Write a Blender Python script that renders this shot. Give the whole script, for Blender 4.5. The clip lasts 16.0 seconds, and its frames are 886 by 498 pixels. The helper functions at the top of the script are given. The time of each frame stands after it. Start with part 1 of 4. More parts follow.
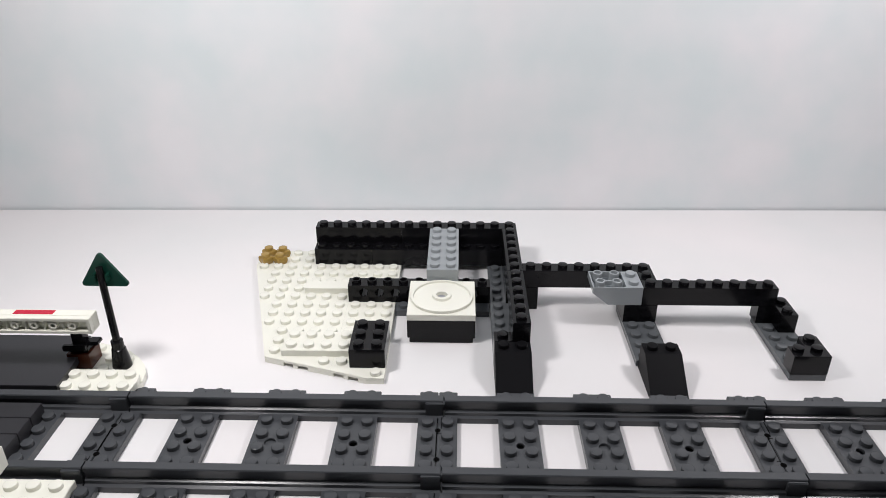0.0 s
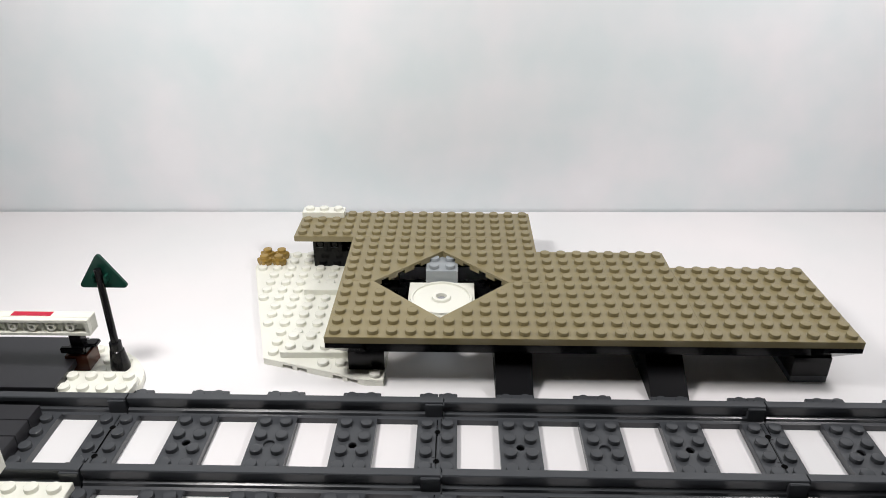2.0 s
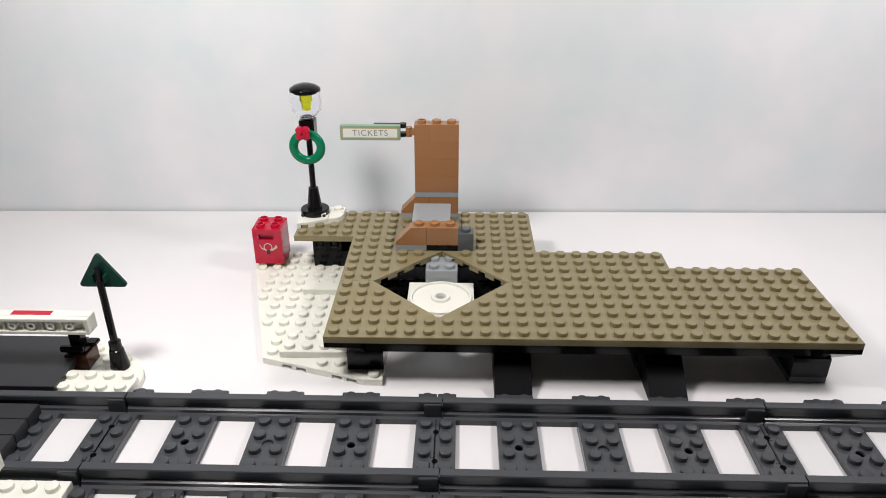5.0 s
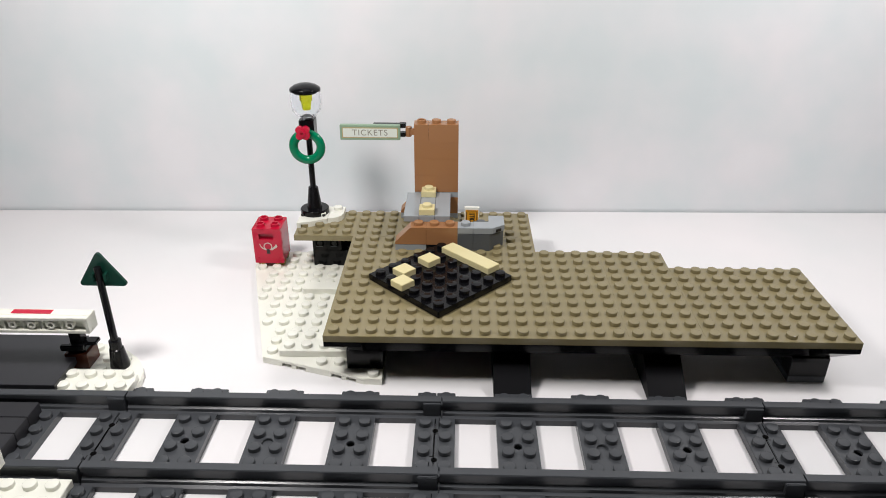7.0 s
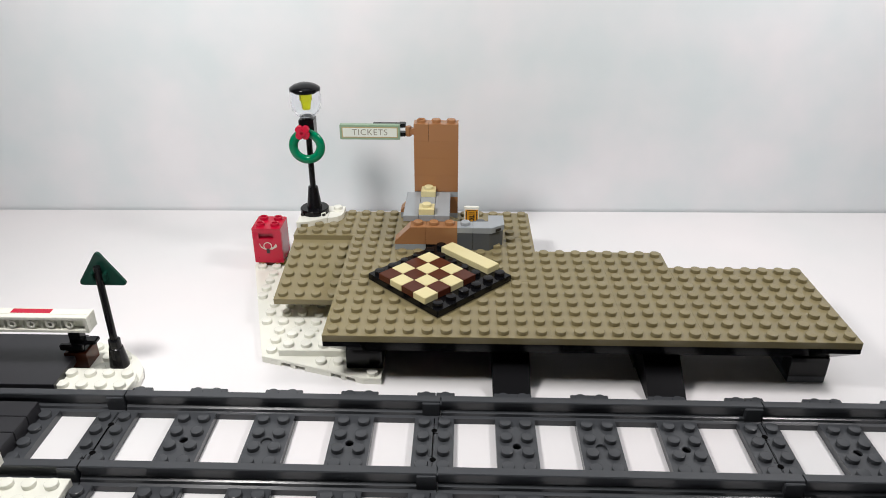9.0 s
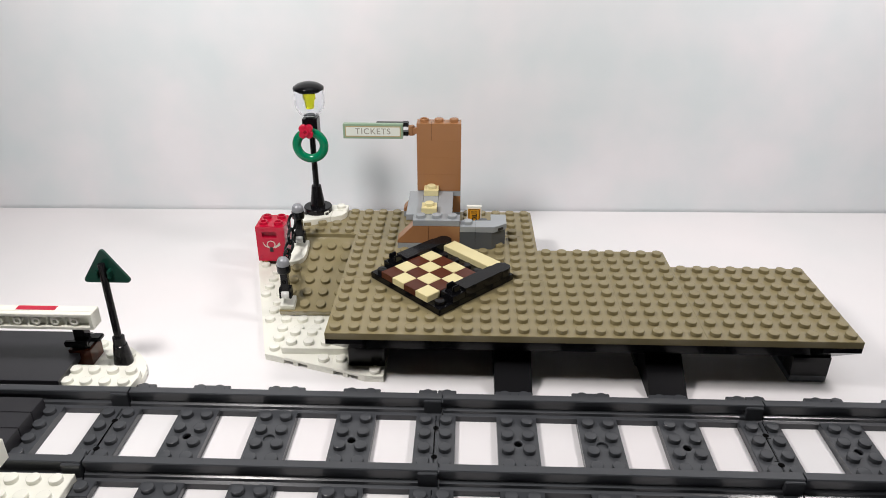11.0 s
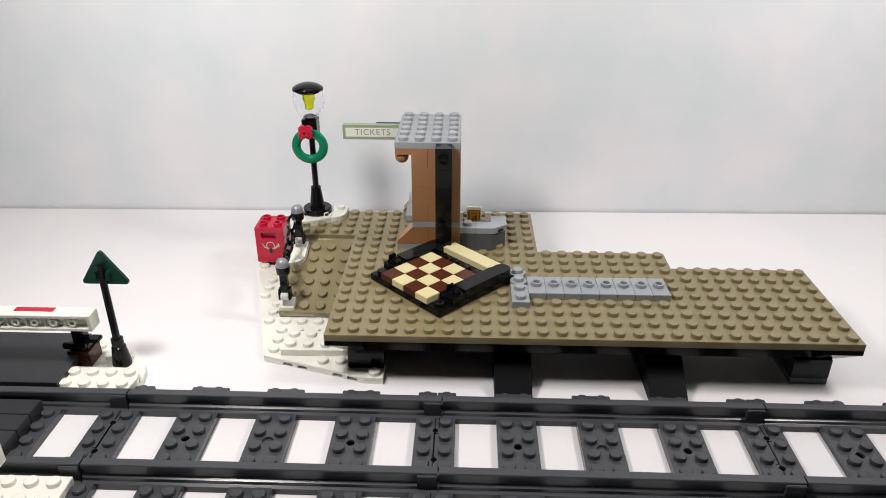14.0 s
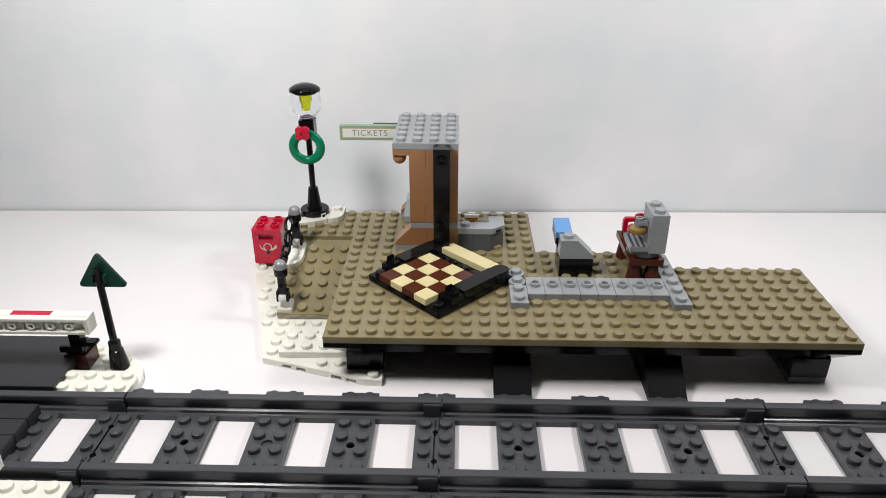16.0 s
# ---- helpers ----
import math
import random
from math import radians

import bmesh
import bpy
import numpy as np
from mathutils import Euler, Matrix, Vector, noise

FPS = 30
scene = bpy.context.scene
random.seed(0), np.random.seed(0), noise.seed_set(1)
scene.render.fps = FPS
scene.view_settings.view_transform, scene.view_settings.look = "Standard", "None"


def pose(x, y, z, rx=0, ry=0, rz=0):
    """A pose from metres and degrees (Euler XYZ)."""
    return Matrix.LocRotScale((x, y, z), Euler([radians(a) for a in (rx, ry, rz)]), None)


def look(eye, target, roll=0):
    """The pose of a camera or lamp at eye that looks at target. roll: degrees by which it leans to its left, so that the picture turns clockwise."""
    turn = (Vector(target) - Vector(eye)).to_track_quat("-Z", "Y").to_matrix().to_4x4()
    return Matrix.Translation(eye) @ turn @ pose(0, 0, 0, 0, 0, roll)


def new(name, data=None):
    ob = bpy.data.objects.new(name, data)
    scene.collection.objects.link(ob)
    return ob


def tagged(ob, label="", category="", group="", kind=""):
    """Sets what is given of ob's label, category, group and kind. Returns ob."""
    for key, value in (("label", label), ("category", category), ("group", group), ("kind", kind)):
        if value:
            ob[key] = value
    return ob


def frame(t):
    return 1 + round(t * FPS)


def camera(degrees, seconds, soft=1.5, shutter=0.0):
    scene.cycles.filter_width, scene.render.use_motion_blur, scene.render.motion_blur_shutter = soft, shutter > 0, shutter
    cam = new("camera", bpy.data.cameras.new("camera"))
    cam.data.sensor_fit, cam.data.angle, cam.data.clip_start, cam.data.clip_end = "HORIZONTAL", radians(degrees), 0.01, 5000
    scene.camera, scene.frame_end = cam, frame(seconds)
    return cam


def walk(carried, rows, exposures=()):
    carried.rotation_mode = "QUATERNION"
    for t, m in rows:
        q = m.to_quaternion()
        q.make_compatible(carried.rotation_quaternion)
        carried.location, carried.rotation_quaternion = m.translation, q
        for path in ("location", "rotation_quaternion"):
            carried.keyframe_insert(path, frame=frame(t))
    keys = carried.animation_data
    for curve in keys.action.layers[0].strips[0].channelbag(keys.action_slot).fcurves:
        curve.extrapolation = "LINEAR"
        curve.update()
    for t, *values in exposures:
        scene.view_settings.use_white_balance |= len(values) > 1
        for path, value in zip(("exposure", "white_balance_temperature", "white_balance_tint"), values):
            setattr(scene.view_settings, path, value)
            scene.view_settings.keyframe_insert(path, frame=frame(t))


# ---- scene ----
cam = camera(62.70, 16.0, soft=0.95)
EXPO = -0.065
BALANCE = [  # seconds, kelvin, tint: the clip's white balance drifts a little
    (0.0, 6330, 13), (0.5, 6330, 12), (1.0, 6470, 14), (1.3, 6420, 12), (1.5, 6420, 12), (2.0, 6400, 11), (3.5, 6400, 12), (4.0, 6490, 13), (6.5, 6420, 12),
    (8.0, 6400, 11), (9.0, 6400, 11), (11.5, 6500, 13), (12.5, 6420, 12), (13.0, 6660, 13), (14.0, 6520, 13), (14.5, 6480, 13), (16.0, 6450, 12)]
LEFT_AT, LEFT_TO, LEFT_SIZE, LEFT_W = (-0.10, -0.06, 0.295), (-0.04, 0.12, 0.05), 0.065, 0.90
RIGHT_AT, RIGHT_TO, RIGHT_SIZE, RIGHT_W = (0.32, 0.0, 0.33), (0.20, 0.15, 0.08), 0.08, 0.80
TOP_W = 3.3
CAM_ROWS = [  # seconds, eye (mm), heading, dip, roll (degrees)
    (0.0, 55.37, -253.33, 196.16, -1.288, 27.058, -0.072),
    (0.5, 55.70, -252.80, 195.83, -1.316, 27.017, -0.047),
    (1.0, 55.21, -253.01, 196.11, -1.215, 27.053, 0.072),
    (1.5, 54.71, -253.11, 194.84, -1.125, 26.770, 0.027),
    (2.0, 54.69, -253.09, 195.09, -1.116, 26.809, -0.017),
    (2.5, 55.79, -253.07, 195.42, -1.329, 26.863, 0.059),
    (3.0, 55.72, -252.97, 194.93, -1.296, 26.802, 0.023),
    (3.5, 55.90, -253.30, 195.17, -1.326, 26.807, 0.006),
    (4.0, 55.64, -253.21, 195.04, -1.257, 26.799, 0.017),
    (6.5, 56.31, -252.92, 195.35, -1.347, 26.872, 0.036),
    (7.0, 56.05, -253.81, 195.20, -1.279, 26.812, 0.086),
    (7.5, 56.21, -253.60, 195.12, -1.336, 26.821, 0.057),
    (8.0, 55.84, -253.69, 194.99, -1.300, 26.801, 0.056),
    (8.5, 56.52, -253.85, 195.27, -1.365, 26.871, 0.016),
    (9.0, 57.03, -253.74, 195.01, -1.418, 26.815, 0.058),
    (11.5, 57.93, -255.49, 194.80, -1.808, 26.757, 0.032),
    (12.0, 56.68, -255.19, 194.80, -1.482, 26.738, 0.051),
    (12.5, 56.50, -255.21, 194.90, -1.450, 26.748, 0.088),
    (13.0, 56.86, -254.75, 195.17, -1.522, 26.828, 0.062),
    (13.5, 56.86, -254.80, 195.04, -1.520, 26.811, 0.072),
    (14.0, 57.96, -253.84, 194.99, -1.784, 26.801, 0.083),
    (14.5, 57.74, -253.07, 195.21, -1.697, 26.839, 0.081),
    (15.0, 57.23, -253.26, 195.16, -1.540, 26.818, 0.101),
    (15.5, 57.61, -253.19, 194.73, -1.592, 26.755, 0.075),
    (16.0, 56.21, -252.86, 195.51, -1.315, 26.880, 0.027),
]


def camera_pose(x, y, z, heading, dip, roll):
    a, b = radians(heading), radians(dip)
    eye = Vector((x, y, z)) / 1000
    ahead = Vector((math.sin(a) * math.cos(b), math.cos(a) * math.cos(b), -math.sin(b)))
    return look(eye, eye + ahead, roll)


walk(cam, [(r[0], camera_pose(*r[1:])) for r in CAM_ROWS],
     exposures=[(t, EXPO - (0.14 if t <= 1.0 else 0.0), k, g) for t, k, g in BALANCE])

# ---- light: two desk lamps close above the model, a weak added overhead fill ----
world = bpy.data.worlds.new("world")
world.use_nodes = True
world.node_tree.nodes["Background"].inputs[0].default_value = (0.75, 0.80, 0.9, 1)
world.node_tree.nodes["Background"].inputs[1].default_value = 0.02
scene.world = world


def area_lamp(name, eye, target, size, watts, colour, shape="DISK"):
    data = bpy.data.lights.new(name, "AREA")
    data.shape, data.size, data.energy, data.color = shape, size, watts, colour
    ob = new(name, data)
    ob.matrix_world = look(eye, target)
    return ob


area_lamp("left_lamp_light", LEFT_AT, LEFT_TO, LEFT_SIZE, LEFT_W, (1.0, 0.965, 0.93))
area_lamp("right_lamp_light", RIGHT_AT, RIGHT_TO, RIGHT_SIZE, RIGHT_W, (1.0, 0.955, 0.93))
# Fill light added overhead for soft ambient; no fixture stands behind it.
area_lamp("top_fill_glow", (0.1, 0.0, 1.50), (0.1, 0.0, 0.0), 0.9, TOP_W, (0.93, 0.97, 1.0), "SQUARE")


# ---- materials ----
def plastic(name, colour, rough=0.28, coat=0.0, metal=0.0, speck=0.05, gloss=0.4):
    m = bpy.data.materials.new(name)
    m.use_nodes = True
    nt = m.node_tree
    b = nt.nodes["Principled BSDF"]
    b.inputs["Metallic"].default_value = metal
    b.inputs["Coat Weight"].default_value = coat
    b.inputs["Specular IOR Level"].default_value = gloss
    co = nt.nodes.new("ShaderNodeTexCoord")
    info = nt.nodes.new("ShaderNodeObjectInfo")
    big = nt.nodes.new("ShaderNodeTexNoise")
    big.inputs["Scale"].default_value = 90
    fine = nt.nodes.new("ShaderNodeTexNoise")
    fine.inputs["Scale"].default_value = 1500
    fine.inputs["Detail"].default_value = 4
    for n in (big, fine):
        nt.links.new(co.outputs["Object"], n.inputs["Vector"])
    add = nt.nodes.new("ShaderNodeMath")
    add.operation = "ADD"
    nt.links.new(big.outputs["Fac"], add.inputs[0])
    nt.links.new(info.outputs["Random"], add.inputs[1])
    ramp = nt.nodes.new("ShaderNodeMapRange")
    ramp.inputs["From Min"].default_value, ramp.inputs["From Max"].default_value = 0.3, 1.6
    ramp.inputs["To Min"].default_value, ramp.inputs["To Max"].default_value = 1 - speck, 1 + speck
    nt.links.new(add.outputs[0], ramp.inputs["Value"])
    mul = nt.nodes.new("ShaderNodeVectorMath")
    mul.operation = "SCALE"
    mul.inputs[0].default_value = colour
    nt.links.new(ramp.outputs["Result"], mul.inputs["Scale"])
    nt.links.new(mul.outputs["Vector"], b.inputs["Base Color"])
    rr = nt.nodes.new("ShaderNodeMapRange")
    rr.inputs["To Min"].default_value, rr.inputs["To Max"].default_value = rough - 0.02, rough + 0.05
    nt.links.new(fine.outputs["Fac"], rr.inputs["Value"])
    nt.links.new(rr.outputs["Result"], b.inputs["Roughness"])
    bump = nt.nodes.new("ShaderNodeBump")
    bump.inputs["Strength"].default_value, bump.inputs["Distance"].default_value = 0.06, 0.0003
    nt.links.new(big.outputs["Fac"], bump.inputs["Height"])
    nt.links.new(bump.outputs["Normal"], b.inputs["Normal"])
    return m


def paper(name, colour, scale, strength, rough=0.7, speck=0.075, drift=0.35):
    m = plastic(name, colour, rough, speck=speck)
    nt = m.node_tree
    tint = nt.nodes.new("ShaderNodeTexNoise")
    tint.inputs["Scale"].default_value, tint.inputs["Detail"].default_value = scale * 0.6, 3
    mix = nt.nodes.new("ShaderNodeMix")
    mix.data_type = "RGBA"
    mix.inputs["A"].default_value = (colour[0] * (1 - 0.045 * drift), colour[1], colour[2], 1)
    mix.inputs["B"].default_value = (colour[0] * (1 + 0.035 * drift), colour[1] * (1 - 0.005 * drift), colour[2], 1)
    place = nt.nodes.new("ShaderNodeTexCoord")
    nt.links.new(place.outputs["Object"], tint.inputs["Vector"])
    spread = nt.nodes.new("ShaderNodeMapRange")
    spread.inputs["From Min"].default_value, spread.inputs["From Max"].default_value = 0.35, 0.65
    nt.links.new(tint.outputs["Fac"], spread.inputs["Value"])
    nt.links.new(spread.outputs["Result"], mix.inputs["Factor"])
    for n in list(nt.nodes):
        if n.type == "VECT_MATH":
            nt.links.new(mix.outputs["Result"], n.inputs[0])
        if n.type == "TEX_NOISE" and n is not tint and n.inputs["Scale"].default_value < 1000:
            n.inputs["Scale"].default_value = scale
            n.inputs["Detail"].default_value = 3
        if n.type == "BUMP":
            n.inputs["Strength"].default_value, n.inputs["Distance"].default_value = strength, 0.004
    return m


TAN = plastic("dark_tan_plastic", (0.245, 0.206, 0.108), 0.15, gloss=0.5)
BLACK = plastic("black_plastic", (0.0055, 0.0055, 0.0065), 0.13, speck=0.15, gloss=0.22)
GRAIN = plastic("grained_black_plastic", (0.006, 0.006, 0.007), 0.42, speck=0.2, gloss=0.06)
WHITE = plastic("white_plastic", (0.82, 0.82, 0.735), 0.16, speck=0.015)
NOUGAT = plastic("nougat_plastic", (0.345, 0.165, 0.070), 0.2, speck=0.015)
LGREY = plastic("light_grey_plastic", (0.315, 0.34, 0.355), 0.16)
DGREY = plastic("dark_grey_plastic", (0.095, 0.103, 0.110), 0.16)
TRACK = plastic("track_grey_plastic", (0.058, 0.062, 0.068), 0.2)
RED = plastic("red_plastic", (0.50, 0.006, 0.035), 0.16)
GREEN = plastic("green_plastic", (0.0, 0.17, 0.075), 0.16)
DKGREEN = plastic("dark_green_plastic", (0.008, 0.05, 0.034), 0.16)
CREAM = plastic("tan_plastic", (0.70, 0.625, 0.345), 0.16, speck=0.03)
BROWN = plastic("reddish_brown_plastic", (0.078, 0.021, 0.011), 0.16, gloss=0.25)
SAND = plastic("sand_green_plastic", (0.13, 0.24, 0.155), 0.16)
BLUE = plastic("medium_blue_plastic", (0.13, 0.33, 0.66), 0.16)
GOLD = plastic("pearl_gold_plastic", (0.37, 0.24, 0.06), 0.16, metal=0.1)
SILVER = plastic("flat_silver_plastic_and_hole_shade", (0.30, 0.31, 0.33), 0.35, metal=0.3)
ROAD = plastic("black_tile_plastic", (0.026, 0.026, 0.030), 0.32, gloss=0.45)
YELLOW = plastic("ticket_yellow_print", (0.75, 0.33, 0.02), 0.35)
# Black printing ink, also the painted shade of small notches.
INK_AND_SHADE = plastic("black_print_and_notch_shade", (0.02, 0.018, 0.016), 0.5)
SIGNPAPER = plastic("sign_white_print", (0.72, 0.76, 0.70), 0.4)
SIGNFRAME = plastic("sign_green_print", (0.25, 0.36, 0.25), 0.35)
SIGNINK = plastic("sign_grey_print", (0.24, 0.23, 0.19), 0.5)
SHINYBLACK = plastic("shiny_black_plastic", (0.006, 0.006, 0.007), 0.10, gloss=0.3)
SIGNGOLD = plastic("sign_gold_print", (0.45, 0.36, 0.17), 0.4)
CLIP = plastic("pale_grey_plastic", (0.62, 0.62, 0.60), 0.2)
SILVERPRINT = plastic("silver_print", (0.62, 0.55, 0.50), 0.35, metal=0.2)
WALLPAPER = paper("white_backdrop_board", (0.77, 0.80, 0.815), 16, 0.2, speck=0.125, drift=1.0)
TABLEPAPER = paper("white_table_paper", (0.80, 0.785, 0.785), 10, 0.05, 0.55)
# Grey for the unseen room shell, dark enough to limit bounce light.
PAINT = paper("room_wall_paint", (0.22, 0.215, 0.21), 8, 0.1)
FLOORWOOD = paper("room_floor", (0.30, 0.22, 0.15), 5, 0.1)


def clear_plastic(name, colour, rough=0.03):
    m = bpy.data.materials.new(name)
    m.use_nodes = True
    b = m.node_tree.nodes["Principled BSDF"]
    b.inputs["Base Color"].default_value = (*colour, 1)
    b.inputs["Transmission Weight"].default_value = 1
    b.inputs["Roughness"].default_value = rough
    b.inputs["IOR"].default_value = 1.18
    return m


# Flat black painted for the shade in holes and recesses, and for seams.
GAP_SHADE = plastic("matt_black_gap_shade", (0.004, 0.004, 0.004), 0.8, gloss=0.0)
CLEAR = clear_plastic("clear_plastic", (0.97, 0.98, 1.0))
NEON = clear_plastic("transparent_neon_yellow", (0.93, 0.95, 0.03), 0.08)
NEON.node_tree.nodes["Principled BSDF"].inputs["Transmission Weight"].default_value = 0.75

# ---- building blocks: one stud is 8 mm, one plate 3.2 mm ----
U, P = 0.008, 0.0032
MESHES = {}
MOVES = []


def link_mesh(name, bm, mat, parent=None, label=""):
    me = bpy.data.meshes.new(name)
    bm.to_mesh(me)
    bm.free()
    me.materials.append(mat)
    ob = new(name, me)
    if parent:
        ob.parent = parent
    return tagged(ob, label)


part = link_mesh


def add_box(bm, x0, x1, y0, y1, z0, z1, bev=0.00013):
    vs = [bm.verts.new((x, y, z)) for z in (z0, z1) for y in (y0, y1) for x in (x0, x1)]
    fs = [bm.faces.new([vs[i] for i in q]) for q in
          ((0, 2, 3, 1), (4, 5, 7, 6), (0, 1, 5, 4), (2, 6, 7, 3), (0, 4, 6, 2), (1, 3, 7, 5))]
    if bev:
        es = list({e for f in fs for e in f.edges})
        bmesh.ops.bevel(bm, geom=es, offset=bev * 1.25, segments=2, affect="EDGES")


def add_prism(bm, pts, z0, z1, bev=0.00013, axis="z"):
    """A prism over a polygon (anticlockwise) along z, or along y for a profile of (x, z)."""
    def at(p, h):
        return (p[0], p[1], h) if axis == "z" else (p[0], h, p[1])
    lo = [bm.verts.new(at(p, z0)) for p in pts]
    hi = [bm.verts.new(at(p, z1)) for p in pts]
    n = len(pts)
    fs = [bm.faces.new(lo[::-1]), bm.faces.new(hi)]
    fs += [bm.faces.new((lo[i], lo[(i + 1) % n], hi[(i + 1) % n], hi[i])) for i in range(n)]
    if bev:
        bmesh.ops.bevel(bm, geom=list({e for f in fs for e in f.edges}), offset=bev, segments=2, affect="EDGES")
    bmesh.ops.recalc_face_normals(bm, faces=bm.faces)


def add_turn(bm, profile, centre=(0, 0, 0), n=20, rot=None):
    """A turned form round z from a profile of (radius, height)."""
    made, rings = [], []
    for r, h in profile:
        if r < 1e-7:
            rings.append([bm.verts.new((0, 0, h))])
        else:
            rings.append([bm.verts.new((r * math.cos(2 * math.pi * i / n), r * math.sin(2 * math.pi * i / n), h)) for i in range(n)])
        made += rings[-1]
    for a, b in zip(rings, rings[1:]):
        for i in range(n):
            k = (i + 1) % n
            if len(a) == 1 and len(b) == 1:
                continue
            if len(a) == 1:
                bm.faces.new((a[0], b[k], b[i]))
            elif len(b) == 1:
                bm.faces.new((a[i], a[k], b[0]))
            else:
                bm.faces.new((a[i], a[k], b[k], b[i]))
    for f in bm.faces:
        if all(v in made for v in f.verts):
            f.smooth = False
    if rot:
        bmesh.ops.transform(bm, matrix=rot, verts=made)
    bmesh.ops.translate(bm, verts=made, vec=centre)


def add_holed_plate(bm, x0, x1, y0, y1, z0, z1, cx, cy, r, floor=None, seg=16):
    """A hollow plate with a round hole in its top that opens inwards or ends on a floor."""
    low = z1 - 0.0010 if floor is None else floor
    ring = [(math.cos(2 * math.pi * q / seg), math.sin(2 * math.pi * q / seg)) for q in range(seg)]

    def rim(z):
        out = []
        for c, d in ring:
            f = min(abs(((x1 if c > 0 else x0) - cx) / c) if abs(c) > 1e-6 else 9, abs(((y1 if d > 0 else y0) - cy) / d) if abs(d) > 1e-6 else 9)
            out.append(bm.verts.new((cx + f * c, cy + f * d, z)))
        return out
    hi = rim(z1)
    top = [bm.verts.new((cx + r * c, cy + r * d, z1)) for c, d in ring]
    mid = [bm.verts.new((cx + r * 0.93 * c, cy + r * 0.93 * d, z1 - 0.0003)) for c, d in ring]
    end = [bm.verts.new((cx + r * 0.93 * c, cy + r * 0.93 * d, low)) for c, d in ring]
    for u, v in ((hi, top), (top, mid), (mid, end)):
        for q in range(seg):
            w = (q + 1) % seg
            bm.faces.new((u[q], u[w], v[w], v[q]))
    if floor is not None:
        bm.faces.new(end)
    for q in range(seg):
        a, b = hi[q].co, hi[(q + 1) % seg].co
        if abs(a.x - b.x) > 1e-7 and abs(a.y - b.y) > 1e-7:
            ex = a.x if min(abs(a.x - x0), abs(a.x - x1)) < 1e-7 else b.x
            ey = a.y if min(abs(a.y - y0), abs(a.y - y1)) < 1e-7 else b.y
            bm.faces.new((hi[q], hi[(q + 1) % seg], bm.verts.new((ex, ey, z1))))
    c = [[bm.verts.new((x, y, z)) for x, y in ((x0, y0), (x1, y0), (x1, y1), (x0, y1))] for z in (z0, z1)]
    for q in range(4):
        w = (q + 1) % 4
        bm.faces.new((c[0][q], c[0][w], c[1][w], c[1][q]))
    bm.faces.new(c[0][::-1])
    bmesh.ops.remove_doubles(bm, verts=bm.verts, dist=1e-6)
    bmesh.ops.recalc_face_normals(bm, faces=bm.faces)


def smooth_mesh(ob, angle=40):
    for p in ob.data.polygons:
        p.use_smooth = True
    ob.data.set_sharp_from_angle(angle=radians(angle))
    return ob


def stud_mesh(mat, hollow):
    key = ("stud", mat.name, hollow)
    if key not in MESHES:
        bm = bmesh.new()
        if hollow:
            add_turn(bm, [(0.0024, -0.0002), (0.0024, 0.00145), (0.00235, 0.00161), (0.0022, 0.0017), (0.0017, 0.0017), (0.0016, 0.0016), (0.0016, 0.0002), (0, 0.0002)], n=20)
        else:
            add_turn(bm, [(0.0024, -0.0002), (0.0024, 0.00150), (0.00236, 0.00166), (0.00226, 0.00176), (0.0021, 0.0018), (0, 0.0018)], n=20)
        me = bpy.data.meshes.new("stud")
        bm.to_mesh(me)
        bm.free()
        me.materials.append(mat)
        for p in me.polygons:
            p.use_smooth = True
        me.set_sharp_from_angle(angle=radians(38))
        MESHES[key] = me
    return MESHES[key]


def add_stud(parent, mat, x, y, z, hollow=False, name="stud"):
    ob = new(name, stud_mesh(mat, hollow))
    ob.parent = parent
    ob.location = (x, y, z)
    ob.rotation_euler = (0, 0, random.uniform(0, 6))
    return ob


def piece(name, label, category, group, i, j, k, ni, nj, nk, mat, t=None, studs="solid", shape=None, turn=None):
    """A building piece whose corner is at stud (i, j) and plate k; it arrives at t seconds, or has been there all along."""
    root = new(name)
    root.empty_display_size = 0.004
    m = pose((i + ni / 2) * U, (j + nj / 2) * U, k * P)
    if turn:
        m = m @ turn
    root.matrix_basis = m
    tagged(root, label, category, group)
    sx, sy, h = ni * U / 2 - 0.00006, nj * U / 2 - 0.00006, nk * P
    bm = bmesh.new()
    if shape:
        shape(bm, sx, sy, h)
    else:
        add_box(bm, -sx, sx, -sy, sy, 0, h - 0.00002, 0.00003 if mat is NOUGAT else 0.00013)
    part("body", bm, mat, root)
    if studs:
        cells = studs if isinstance(studs, (list, tuple)) else \
            [(a + 0.5, b + 0.5) for a in range(int(ni)) for b in range(int(nj))]
        for c in cells:
            add_stud(root, mat, (c[0] - ni / 2) * U, (c[1] - nj / 2) * U, h, studs == "hollow" or (len(c) > 2))
    if t is not None:
        MOVES.append((root, t, m, max(ni, 1) * U, max(nj, 1) * U))
    return root


def poly_shape(pts, ni, nj):
    """pts in studs from the piece's corner."""
    def build(bm, sx, sy, h):
        add_prism(bm, [((x - ni / 2) * U, (y - nj / 2) * U) for x, y in pts], 0, h - 0.00003)
    return build


